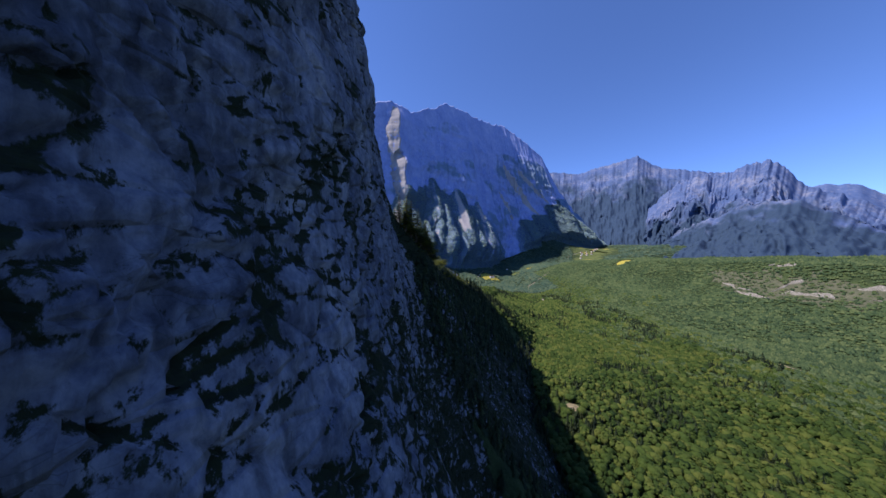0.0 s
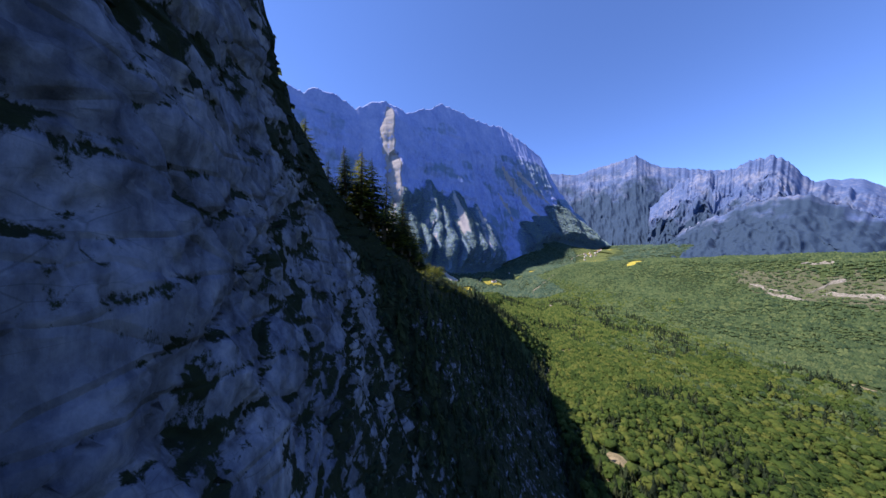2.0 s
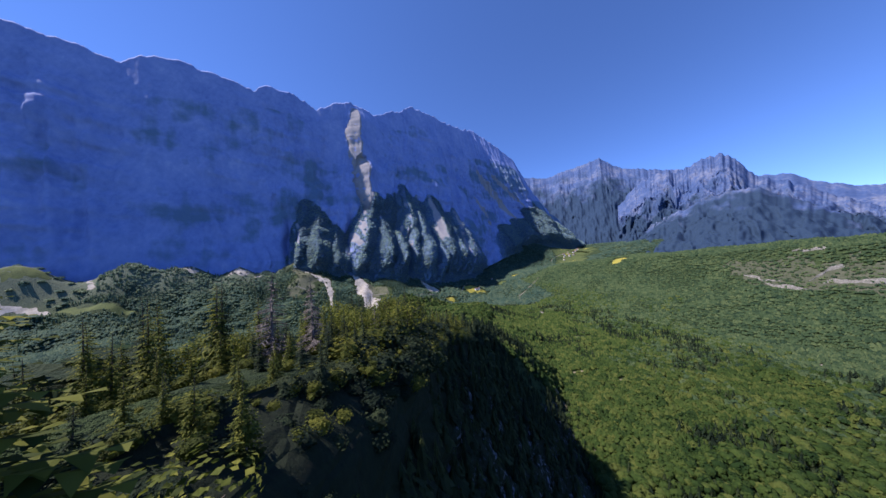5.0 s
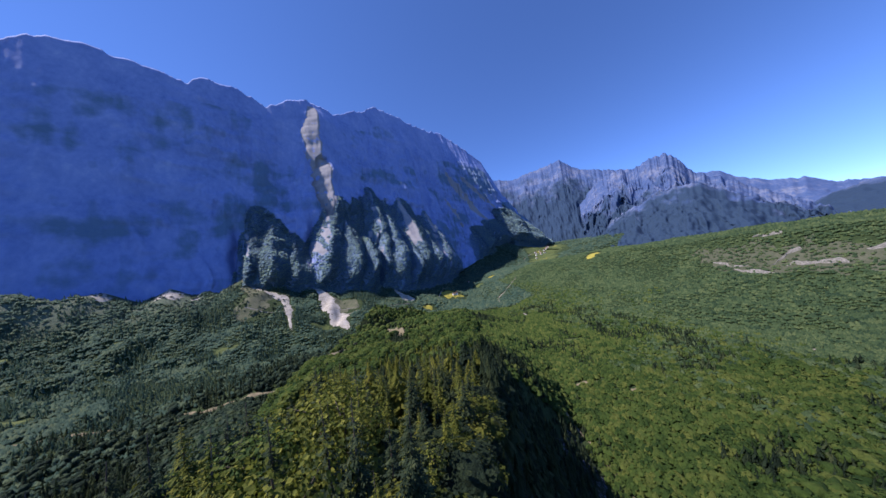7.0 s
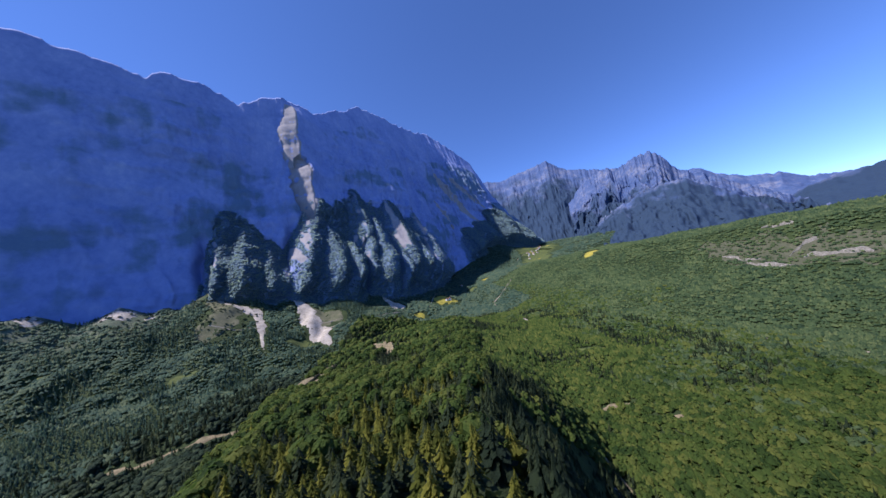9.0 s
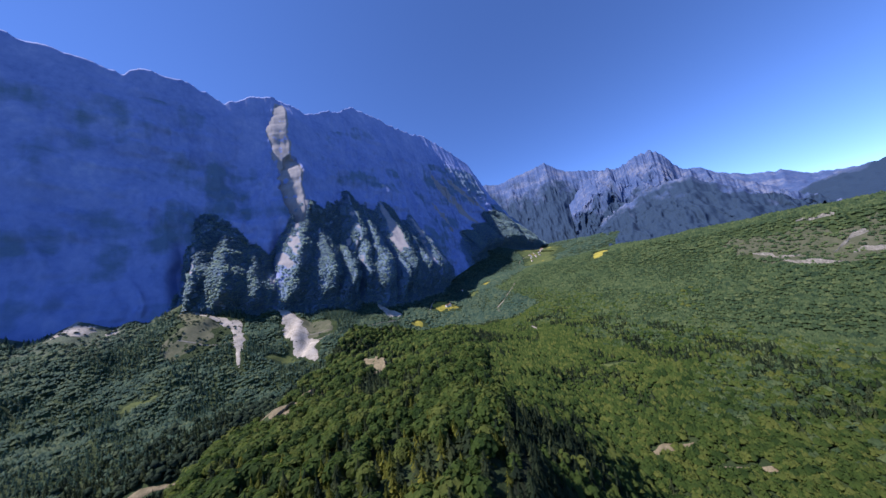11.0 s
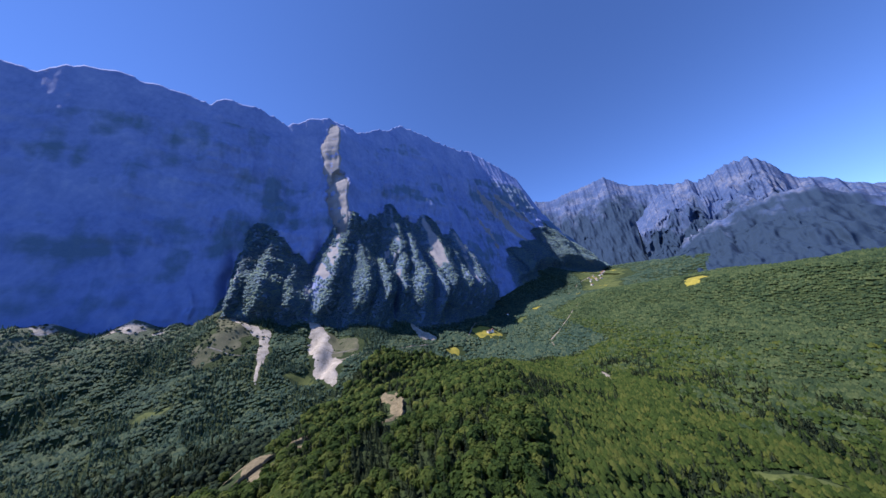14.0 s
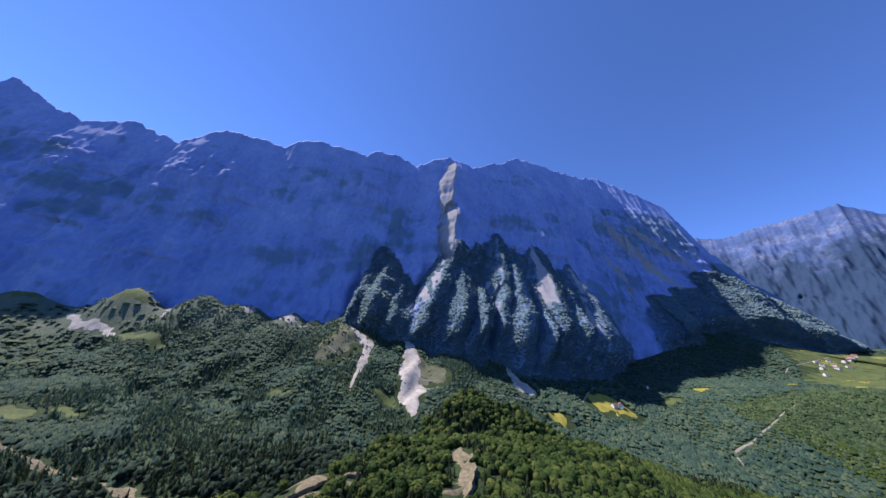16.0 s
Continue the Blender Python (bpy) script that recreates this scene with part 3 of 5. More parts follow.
build_range("mountain_plateau", "far snow-pale plateau with haze painted in its colour",
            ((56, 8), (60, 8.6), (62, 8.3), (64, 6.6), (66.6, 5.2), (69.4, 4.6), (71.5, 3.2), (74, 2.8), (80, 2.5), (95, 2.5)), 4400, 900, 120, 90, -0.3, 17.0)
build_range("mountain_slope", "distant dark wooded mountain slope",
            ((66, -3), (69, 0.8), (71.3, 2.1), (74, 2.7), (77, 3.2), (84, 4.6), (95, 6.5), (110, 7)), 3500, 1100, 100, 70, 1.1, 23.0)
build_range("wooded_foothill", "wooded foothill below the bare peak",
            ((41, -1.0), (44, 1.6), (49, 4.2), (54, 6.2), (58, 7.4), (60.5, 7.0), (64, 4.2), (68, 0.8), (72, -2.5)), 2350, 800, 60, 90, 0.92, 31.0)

# ---- what grows, lies and stands on the ground ----
def sampled(px, py):
    """The ground sheet's height between its grid points."""
    px, py = np.asarray(px, float), np.asarray(py, float)
    i = np.clip(np.searchsorted(gx, px) - 1, 0, len(gx) - 2)
    j = np.clip(np.searchsorted(gy, py) - 1, 0, len(gy) - 2)
    u, w = (px - gx[i]) / (gx[i + 1] - gx[i]), (py - gy[j]) / (gy[j + 1] - gy[j])
    return GZ[j, i] * (1 - u) * (1 - w) + GZ[j, i + 1] * u * (1 - w) + GZ[j + 1, i] * (1 - u) * w + GZ[j + 1, i + 1] * u * w


GZ = ground_height(GX, GY)
RNG = np.random.default_rng(7)
CLEAR = []          # strips and patches where no tree stands


def plain_look(name, dark, light, scale, relief=0.3):
    m, nt, b = material(name)
    n = mix_node(nt, 0.5, noise_node(nt, scale, 7, 0.6), noise_node(nt, scale * 9, 5, 0.6))
    nt.links.new(ramp_node(nt, n, ((0.32, dark), (0.66, light))), b.inputs["Base Color"])
    bump(nt, b, n, relief)
    return m


scree_look = plain_look("pale limestone scree", (0.15, 0.14, 0.105), (0.56, 0.51, 0.44), 0.07, 0.6)
turf_look = plain_look("thin grass on scree", (0.05, 0.065, 0.03), (0.17, 0.165, 0.10), 0.06, 0.6)
hay_look = plain_look("mown yellow meadow", (0.14, 0.15, 0.025), (0.40, 0.34, 0.05), 0.06, 0.1)
meadow_look = plain_look("green meadow", (0.035, 0.055, 0.018), (0.125, 0.15, 0.042), 0.05, 0.1)
track_look = plain_look("pale gravel track", (0.13, 0.125, 0.09), (0.30, 0.28, 0.23), 0.1, 0.1)
bank_look = plain_look("bare eroded bank", (0.045, 0.046, 0.022), (0.30, 0.25, 0.155), 0.2, 0.8)


def strip(name, label, category, line, widths, mat, lift=0.6, ragged=0.25, clear=2.0, kind="", seed=0.0):
    """A patch that lies on the ground along a line, with ragged edges."""
    pts, wid = np.array(line, float), np.array(widths, float)
    s = np.r_[0, np.cumsum(np.hypot(*np.diff(pts, axis=0).T))]
    n = max(8, int(s[-1] / 4))
    t = np.linspace(0, s[-1], n)
    cx, cy, hw = np.interp(t, s, pts[:, 0]), np.interp(t, s, pts[:, 1]), np.interp(t, s, wid) / 2
    hw = hw * np.sqrt(np.clip((1.02 - t / s[-1]) / 0.22, 0.05, 1)) * np.sqrt(np.clip((t / s[-1] + 0.06) / 0.12, 0.3, 1))
    bend = 0.35 * hw + 1.0
    cx, cy = cx + bend * fbm(t / 40, seed, 1.0, 2), cy + bend * fbm(t / 40, seed, 5.0, 2)
    dx, dy = np.gradient(cx), np.gradient(cy)
    L = np.hypot(dx, dy) + 1e-6
    m = max(5, int(hw.max() * 2 / 4))
    q = np.linspace(-1, 1, m)
    left = hw * (1 + ragged * 2 * fbm(t / 14, seed + 3, 2.0, 3))
    right = hw * (1 + ragged * 2 * fbm(t / 14, seed + 9, 7.0, 3))
    off = np.where(q[None, :] < 0, q[None, :] * left[:, None], q[None, :] * right[:, None])
    X, Y = cx[:, None] - (dy / L)[:, None] * off, cy[:, None] + (dx / L)[:, None] * off
    Z = sampled(X, Y) + lift - (0.2 + lift) * np.abs(q[None, :]) ** 6
    CLEAR.append((cx, cy, np.maximum(left, right) + clear))
    me = mesh_of(name, np.stack([X, Y, Z], -1), grid_faces(n, m, True), mat)
    return tagged(new(name, me), label, category, kind=kind)


strip("scree_fan", "pale scree fan with a branching bright chute", "scree", ((-399, 985), (-375, 960), (-335, 915), (-300, 872)), (8, 18, 62, 85), [turf_look], 0.5, 0.45, -8.0, seed=1)
strip("scree_chute", "bright fresh gravel chute on a scree fan", "scree", ((-399, 988), (-372, 962), (-330, 935), (-282, 925), (-258, 890), (-240, 845), (-228, 815)), (9, 16, 20, 24, 18, 14, 10), [scree_look], 0.9, 0.45, 4.0, seed=2)
strip("scree_fan", "broad white gravel fan below a gully", "scree", ((-238, 1010), (-215, 985), (-188, 955), (-162, 912), (-136, 866), (-112, 822)), (10, 20, 34, 44, 42, 26), [scree_look], 0.7, 0.26, 5.0, seed=3)
strip("scree_apron", "dry yellow grass beside a gravel fan", "scree", ((-170, 955), (-130, 925), (-100, 905)), (12, 45, 40), [turf_look], 0.4, 0.3, seed=4)
strip("scree_fan", "small white gravel fan among trees", "scree", ((5, 1062), (15, 1040), (28, 1016), (68, 1020)), (8, 16, 28, 26), [scree_look], 0.7, 0.3, 4.0, seed=5)
strip("scree_fan", "white gravel fan under the wall", "scree", ((-520, 925), (-515, 905), (-500, 885)), (8, 34, 40), [scree_look], 0.7, 0.9, seed=6.5)
strip("scree_fan", "white gravel fan beside a green hump", "scree", ((-610, 885), (-602, 862), (-596, 845)), (10, 26, 22), [scree_look], 0.7, 0.9, seed=7)
strip("scree_fan", "narrow white gravel fan under the wall", "scree", ((-466, 940), (-470, 915), (-462, 900)), (6, 14, 14), [scree_look], 0.7, 0.9, seed=8)
strip("gravel_gully", "pale gully down a grassy hump", "scree", ((-930, 690), (-850, 685), (-760, 700), (-715, 696)), (8, 12, 14, 16), [scree_look], 0.8, 0.5, seed=9)
strip("gravel_gully", "pale gully between wooded humps", "scree", ((-760, 790), (-730, 765), (-705, 755)), (8, 10, 12), [scree_look], 0.8, 0.5, seed=10)
strip("hump_meadow", "sunlit grass on a hump under the wall", "meadow", ((-1250, 660), (-1150, 672), (-1050, 668)), (30, 60, 50), [meadow_look], 0.5, 0.4, seed=11)
strip("hump_meadow", "sunlit grass on a hump under the wall", "meadow", ((-880, 728), (-830, 735), (-780, 745)), (16, 34, 18), [meadow_look], 0.5, 0.5, seed=12)
FIELDS = (
    (((178, 1066), (215, 1082), (250, 1086)), (34, 58, 40), hay_look, "mown yellow meadow among trees"),
    (((82, 974), (116, 980)), (26, 30), hay_look, "small mown yellow meadow among trees"),
    (((790, 1440), (930, 1580), (1080, 1720), (1230, 1860)), (50, 120, 180, 170), meadow_look, "village fields in the valley mouth"),
    (((960, 1660), (1020, 1720)), (40, 40), hay_look, "pale yellow field by the village"),
    (((1060, 1740), (1120, 1780)), (50, 40), hay_look, "pale yellow field by the village"),
    (((1120, 1850), (1170, 1890)), (50, 50), hay_look, "pale yellow field by the village"),
)
MORE_FIELDS = (
    (((770, 1380), (845, 1405), (900, 1470), (960, 1560)), (40, 70, 90, 90), meadow_look, "broad village fields on the valley floor"),
    (((800, 1400), (850, 1430)), (26, 30), hay_look, "pale yellow field by the village"),
    (((880, 1462), (920, 1510)), (30, 34), hay_look, "pale yellow field by the village"),
    (((880, 1500), (915, 1540)), (26, 26), hay_look, "pale yellow field by the village"),
    (((1000, 1800), (1060, 1850)), (34, 34), hay_look, "pale yellow field by the village"),
    (((1150, 1760), (1210, 1800)), (30, 40), hay_look, "pale yellow field by the village"),
    (((820, 1490), (850, 1530)), (20, 22), meadow_look, "green field by the village"),
    (((720, 1440), (760, 1470)), (20, 22), hay_look, "yellow field beside the valley road"),
    (((610, 1300), (650, 1330)), (16, 18), meadow_look, "green field beside the valley road"),
    (((440, 1286), (480, 1310)), (24, 26), hay_look, "yellow field beside the valley road"),
)
CLEARINGS = (
    (((155, 893), (195, 908)), (24, 30), meadow_look, "green clearing in the forest"),
    (((640, 890), (690, 905)), (26, 30), hay_look, "yellow meadow on the hill's brow"),
    (((-505, 562), (-460, 575)), (20, 22), meadow_look, "green clearing in dark forest"),
    (((-470, 596), (-440, 602)), (16, 16), meadow_look, "green clearing in dark forest"),
    (((-710, 705), (-660, 716), (-600, 728)), (14, 24, 14), meadow_look, "long grassy clearing below the wall"),
    (((-345, 765), (-310, 773)), (16, 14), meadow_look, "rough grassy clearing in the forest"),
    (((-505, 765), (-490, 775)), (16, 16), meadow_look, "small grassy clearing in the forest"),
    (((-190, 832), (-150, 842)), (22, 22), meadow_look, "rough grassy clearing in the forest"),
    (((330, 1180), (380, 1210)), (22, 22), meadow_look, "green field on the valley floor"),
    (((262, 556), (285, 545), (305, 528)), (7, 10, 6), meadow_look, "sunlit grassy glade in the forest"),
)
for n, (line, wid, look_, say) in enumerate(FIELDS + MORE_FIELDS + CLEARINGS):
    strip("meadow", say, "meadow", line, wid, [look_], 0.5, 0.45, 2.0, seed=20 + n)
for n, (line, wid, say) in enumerate((
        (((-150, 884), (-111, 888), (-56, 915), (17, 967), (90, 1010), (143, 1030), (190, 1137), (315, 1254), (420, 1330), (620, 1450), (900, 1640), (1100, 1790)), (3.5,) * 12, "pale road along the valley floor"),
        (((350, 986), (358, 1021), (400, 1040), (427, 1056), (469, 1087), (545, 1128)), (4, 6, 4, 5, 4, 4), "pale forest track up the hill"),
        (((431, 479), (467, 443), (480, 410), (475, 387)), (4, 7, 4, 6), "pale forest track in broken pieces"),
        (((300, 735), (318, 770), (322, 795)), (5, 8, 5), "pale gravel cut in the forest"),
        (((-340, 866), (-290, 862), (-245, 864)), (2, 2, 2), "pale track below a scree fan"),
        (((-175, 905), (-130, 905), (-95, 915)), (2, 2, 2), "pale track across a gravel fan"))):
    strip("forest_track", say, "track", line, wid, [track_look], 0.9, 0.35, 1.5, seed=50 + n)
strip("stream_bed", "dry pale stream bed below the cliff", "stream bed", ((104, 150), (108, 215), (112, 253), (126, 305), (138, 350), (150, 446), (168, 520)), (1.2, 2, 1.6, 2.4, 2.6, 2, 1.5), [bank_look], 0.5, 0.8, 0.5, "structure", seed=60)
strip("stream_bed", "gravel stream bed in dark forest", "stream bed", ((-420, 545), (-339, 564), (-310, 581), (-246, 590), (-180, 600), (-110, 618), (-60, 622), (-5, 655), (10, 690)), (5, 9, 10, 8, 7, 8, 6, 8, 8), [bank_look], 0.7, 0.8, 2.5, "structure", seed=61)
for n, (line, wid, say) in enumerate((
        (((192, 452), (222, 444)), (6, 7), "bare orange clearing in the forest"), (((203, 426), (232, 406)), (5, 5), "bare strip in the forest"),
        (((440, 322), (450, 308)), (9, 12), "pale bare scar in the forest"), (((432, 330), (424, 336)), (4, 5), "small pale scar in the forest"),
        (((-20, 765), (-12, 730), (8, 690), (16, 660)), (8, 16, 17, 10), "bare yellow bank above the stream"),
        (((-128, 640), (-104, 612), (-82, 592)), (14, 26, 14), "bare eroded bank above the stream"),
        (((120, 240), (130, 222)), (10, 12), "dry orange slope at the cliff's foot"), (((-128, 712), (-112, 706)), (7, 7), "small bare bank in the forest"))):
    strip("bare_bank", say, "bare bank", line, wid, [bank_look], 0.7, 0.7, 2.5, seed=70 + n)


# ---- rock bands on the hill ----
def rock_band(line, high, label, seed, mat=None, room=0.35, group="rock bands on the hill"):
    pts = np.array(line, float)
    s = np.r_[0, np.cumsum(np.hypot(*np.diff(pts, axis=0).T))]
    t, v = np.linspace(0, s[-1], max(12, int(s[-1] / 2))), np.linspace(0, 1, 14)
    T, V = np.meshgrid(t, v, indexing="ij")
    X, Y = np.interp(T, s, pts[:, 0]), np.interp(T, s, pts[:, 1])
    X, Y = X + 5 * fbm(T / 20, seed, 1.0, 3), Y + 5 * fbm(T / 20, seed, 4.0, 3)
    tall = high * (0.35 + 0.8 * np.clip(fbm(T / 16, seed, 8.0, 3) + 0.5, 0, 1)) * np.sin(np.pi * np.clip(T / s[-1], 0.02, 0.98)) ** 0.4
    push = -2.5 + 3.0 * ridged(T / 9, V * 2, seed, 4)
    X = X - push * (1 - V) + V * tall * 0.55 + 1.2
    Z = sampled(X, Y) * 0.6 + sampled(X - V * tall * 0.5, Y) * 0.4 + tall * V * 0.45 + 0.8 - 3.0 * (V > 0.97) - 3 * (V < 0.03)
    me = mesh_of("rock_band", np.stack([X, Y, Z], -1), grid_faces(len(t), len(v), True), mat or wall_pale)
    CLEAR.append((np.interp(t, s, pts[:, 0]), np.interp(t, s, pts[:, 1]), np.full(len(t), high * room)))
    return tagged(new("rock_band", me), label, "rock outcrop", group=group)


wall_pale = plain_look("pale weathered limestone", (0.03, 0.036, 0.022), (0.32, 0.30, 0.265), 0.35, 0.8)
rock_band(((668, 560), (664, 530), (672, 505)), 15, "pale limestone band on the wooded hill", 1.0)
rock_band(((692, 500), (705, 480), (702, 462), (712, 445)), 19, "broad white limestone band on the wooded hill", 2.0)
rock_band(((694, 520), (716, 512), (730, 500)), 14, "slanting limestone rib on the wooded hill", 3.0)
rock_band(((750, 565), (757, 548), (762, 530)), 12, "small limestone crag near the hill's brow", 4.0)
rock_band(((742, 440), (750, 415), (765, 390)), 15, "limestone crag on the wooded hill", 6.0)
rock_band(((8, 622), (6, 660), (2, 700), (-6, 740)), 17, "bare yellow eroded bank above the stream", 11.0, bank_look, 0.5, "banks above the stream")
rock_band(((-104, 584), (-98, 604), (-92, 622)), 20, "bare pale eroded bank above the stream", 12.0, bank_look, 0.5, "banks above the stream")
rock_band(((-84, 626), (-70, 634)), 11, "small bare eroded bank above the stream", 13.0, bank_look, 0.5, "banks above the stream")
open_rock = plain_look("dry grass and broken rock", (0.035, 0.046, 0.022), (0.105, 0.108, 0.07), 0.09, 1.0)
rock_band(((680, 600), (676, 575), (684, 548)), 9, "broken limestone band on the wooded hill", 7.0)
rock_band(((720, 420), (738, 398), (748, 372)), 9, "broken limestone band on the wooded hill", 8.0)
strip("rocky_slope", "dry rocky slope with few trees on the hill", "rocky slope", ((690, 640), (708, 570), (712, 500), (722, 440), (752, 380)), (30, 60, 75, 70, 40), [open_rock], 0.6, 0.4, 0.0, seed=90)
CLEAR.pop()


# ---- trees ----
def leaf_look(name, dark, mid, light, fine=1.2):
    m, nt, b = material(name, 0.75)
    g = nt.nodes.new("ShaderNodeNewGeometry")
    n = mix_node(nt, 0.4, noise_node(nt, 0.012, 7, 0.72), noise_node(nt, fine * 0.5, 6, 0.75))
    n = mix_node(nt, 0.5, n, mix_node(nt, 0.2, attribute(nt, "tone"), g.outputs["Random Per Island"]))
    color = ramp_node(nt, n, ((0.36, dark), (0.50, mid), (0.63, light)))
    nt.links.new(color, b.inputs["Base Color"])
    bump(nt, b, noise_node(nt, fine, 5, 0.7), 1.2, 1.0)
    t = nt.nodes.new("ShaderNodeBsdfTranslucent")
    nt.links.new(color, t.inputs["Color"])
    mix = nt.nodes.new("ShaderNodeMixShader")
    mix.inputs[0].default_value = 0.45
    nt.links.new(b.outputs[0], mix.inputs[1])
    nt.links.new(t.outputs[0], mix.inputs[2])
    nt.links.new(mix.outputs[0], nt.nodes["Material Output"].inputs["Surface"])
    return m


broad_leaf = leaf_look("beech foliage", (0.031, 0.066, 0.014), (0.082, 0.134, 0.025), (0.16, 0.195, 0.040))
spruce_leaf = leaf_look("spruce foliage", (0.018, 0.034, 0.020), (0.04, 0.064, 0.03), (0.09, 0.115, 0.045))
gold_leaf = leaf_look("larch foliage", (0.04, 0.06, 0.01), (0.125, 0.148, 0.02), (0.27, 0.27, 0.04))
# Bluer than the beech leaves: the hill's haze is put in the colour
hill_leaf = leaf_look("hill foliage with haze mixed in", (0.042, 0.082, 0.040), (0.095, 0.152, 0.062), (0.165, 0.22, 0.085))
# Darker copy of the valley leaves: shade is put in the colour
dull_leaf = leaf_look("valley foliage darkened for shade", (0.02, 0.042, 0.027), (0.046, 0.08, 0.045), (0.09, 0.125, 0.058))
# Far paler and bluer than foliage: distance haze put in the colour
hazy_leaf = leaf_look("mountain woods in painted haze", (0.14, 0.215, 0.31), (0.215, 0.315, 0.345), (0.295, 0.395, 0.29))
# Lighter, bluer copy of the valley leaves, distance haze in its colour
pale_leaf = leaf_look("valley foliage with painted mist", (0.045, 0.095, 0.072), (0.09, 0.155, 0.105), (0.16, 0.215, 0.115))
bark_look = plain_look("grey-brown bark", (0.05, 0.04, 0.03), (0.16, 0.13, 0.10), 3.0, 0.05)
dead_look = plain_look("silver-grey dead wood", (0.08, 0.07, 0.06), (0.24, 0.21, 0.19), 3.0, 0.05)


def ball(n):
    """Even directions on a sphere."""
    k = np.arange(n) + 0.5
    ph, th = np.arccos(1 - 2 * k / n), np.pi * (1 + 5**0.5) * k
    return np.stack([np.cos(th) * np.sin(ph), np.sin(th) * np.sin(ph), np.cos(ph)], 1)


def facing(normals, rng):
    """Two axes across each normal, turned at random."""
    ref = rng.normal(size=normals.shape)
    a = np.cross(normals, ref)
    a /= np.linalg.norm(a, axis=1, keepdims=True) + 1e-9
    return a, np.cross(normals, a)


def leaf_quads(centres, normals, size, rng):
    normals = normals / (np.linalg.norm(normals, axis=1, keepdims=True) + 1e-9)
    a, b = facing(normals, rng)
    s = np.asarray(size)[:, None]
    bulge = normals * s * 0.35
    ring = [centres - a * s - b * s * 0.7, centres + a * s * 0.8 - b * s, centres + a * s + b * s * 0.8, centres - a * s * 0.7 + b * s]
    v = np.stack([ring[0] - bulge, ring[1] - bulge * rng.uniform(0.2, 1.2, (len(s), 1)), ring[2] - bulge, ring[3] + bulge * 0.3], 1).reshape(-1, 3)
    k = np.arange(len(centres))[:, None] * 4
    f = np.concatenate([k + [0, 1, 2], k + [0, 2, 3]], 0)
    return v, f


def round_template(rng, quads, lobes=5, leaf=0.62):
    """A leafy round crown, one metre high from the ground."""
    d = ball(quads) + rng.normal(size=(quads, 3)) * 0.12
    d = d[d[:, 2] > -0.75]
    d /= np.linalg.norm(d, axis=1, keepdims=True)
    lump = rng.normal(size=(lobes, 3))
    lump /= np.linalg.norm(lump, axis=1, keepdims=True)
    r = 0.72 + 0.32 * np.max(np.clip(d @ lump.T, 0, 1) ** 3, 1) + rng.uniform(-0.08, 0.08, len(d))
    c = d * r[:, None] * (0.42, 0.42, 0.40) + (0, 0, 0.58)
    size = rng.uniform(0.75, 1.25, len(d)) * leaf / np.sqrt(quads)
    return leaf_quads(c, d + rng.normal(size=d.shape) * 0.2 + (0, 0, 0.25), size, rng)


def small_core():
    """A plain inner crown for far trees."""
    v = np.array(((0.31, 0, 0.47), (0, 0.31, 0.45), (-0.31, 0, 0.47), (0, -0.31, 0.45), (0, 0, 0.86)))
    return v, np.array(((0, 1, 4), (1, 2, 4), (2, 3, 4), (3, 0, 4)))


def core_template():
    """A dark inner crown that stops the view through the leaves."""
    d = ball(14)
    v = d * (0.33, 0.33, 0.32) + (0, 0, 0.56)
    top = d.argsort(axis=0)
    bm = bmesh.new()
    for p in v:
        bm.verts.new(p)
    bmesh.ops.convex_hull(bm, input=bm.verts)
    bm.verts.ensure_lookup_table()
    bm.verts.index_update()
    f = np.array([[q.index for q in face.verts] for face in bm.faces])
    out = np.array([q.co[:] for q in bm.verts])
    bm.free()
    return out, f


def spire_template(rng, tiers, blades, wide=0.19):
    """A conifer of drooping tiers, one metre high."""
    v, f = [], []
    for n in range(tiers):
        s = (n + rng.uniform(-0.2, 0.2)) / tiers
        r = wide * (1 - s) ** 0.85 + 0.012
        z = 0.10 + 0.86 * s
        for k in range(blades):
            th = 2 * np.pi * (k + rng.uniform(-0.35, 0.35)) / blades + n * 0.9
            rr = r * rng.uniform(0.6, 1.25)
            half = 2.4 / blades
            o = len(v)
            z = 0.10 + 0.86 * s + rng.uniform(-0.55, 0.45) / tiers
            ends = [(0, 0, z + rng.uniform(0.5, 1.1) / tiers), (rr * np.cos(th - half) * 0.75, rr * np.sin(th - half) * 0.75, z - 0.30 / tiers),
                    (rr * np.cos(th), rr * np.sin(th), z - rng.uniform(0.3, 0.9) / tiers), (rr * np.cos(th + half) * 0.75, rr * np.sin(th + half) * 0.75, z - 0.35 / tiers)]
            v += ends
            f += [(o, o + 1, o + 2), (o, o + 2, o + 3)]
    return np.array(v, float), np.array(f)


def joined(*pieces):
    v, f, at = [], [], 0
    for a, b in pieces:
        v.append(a)
        f.append(b + at)
        at += len(a)
    return np.concatenate(v), np.concatenate(f)


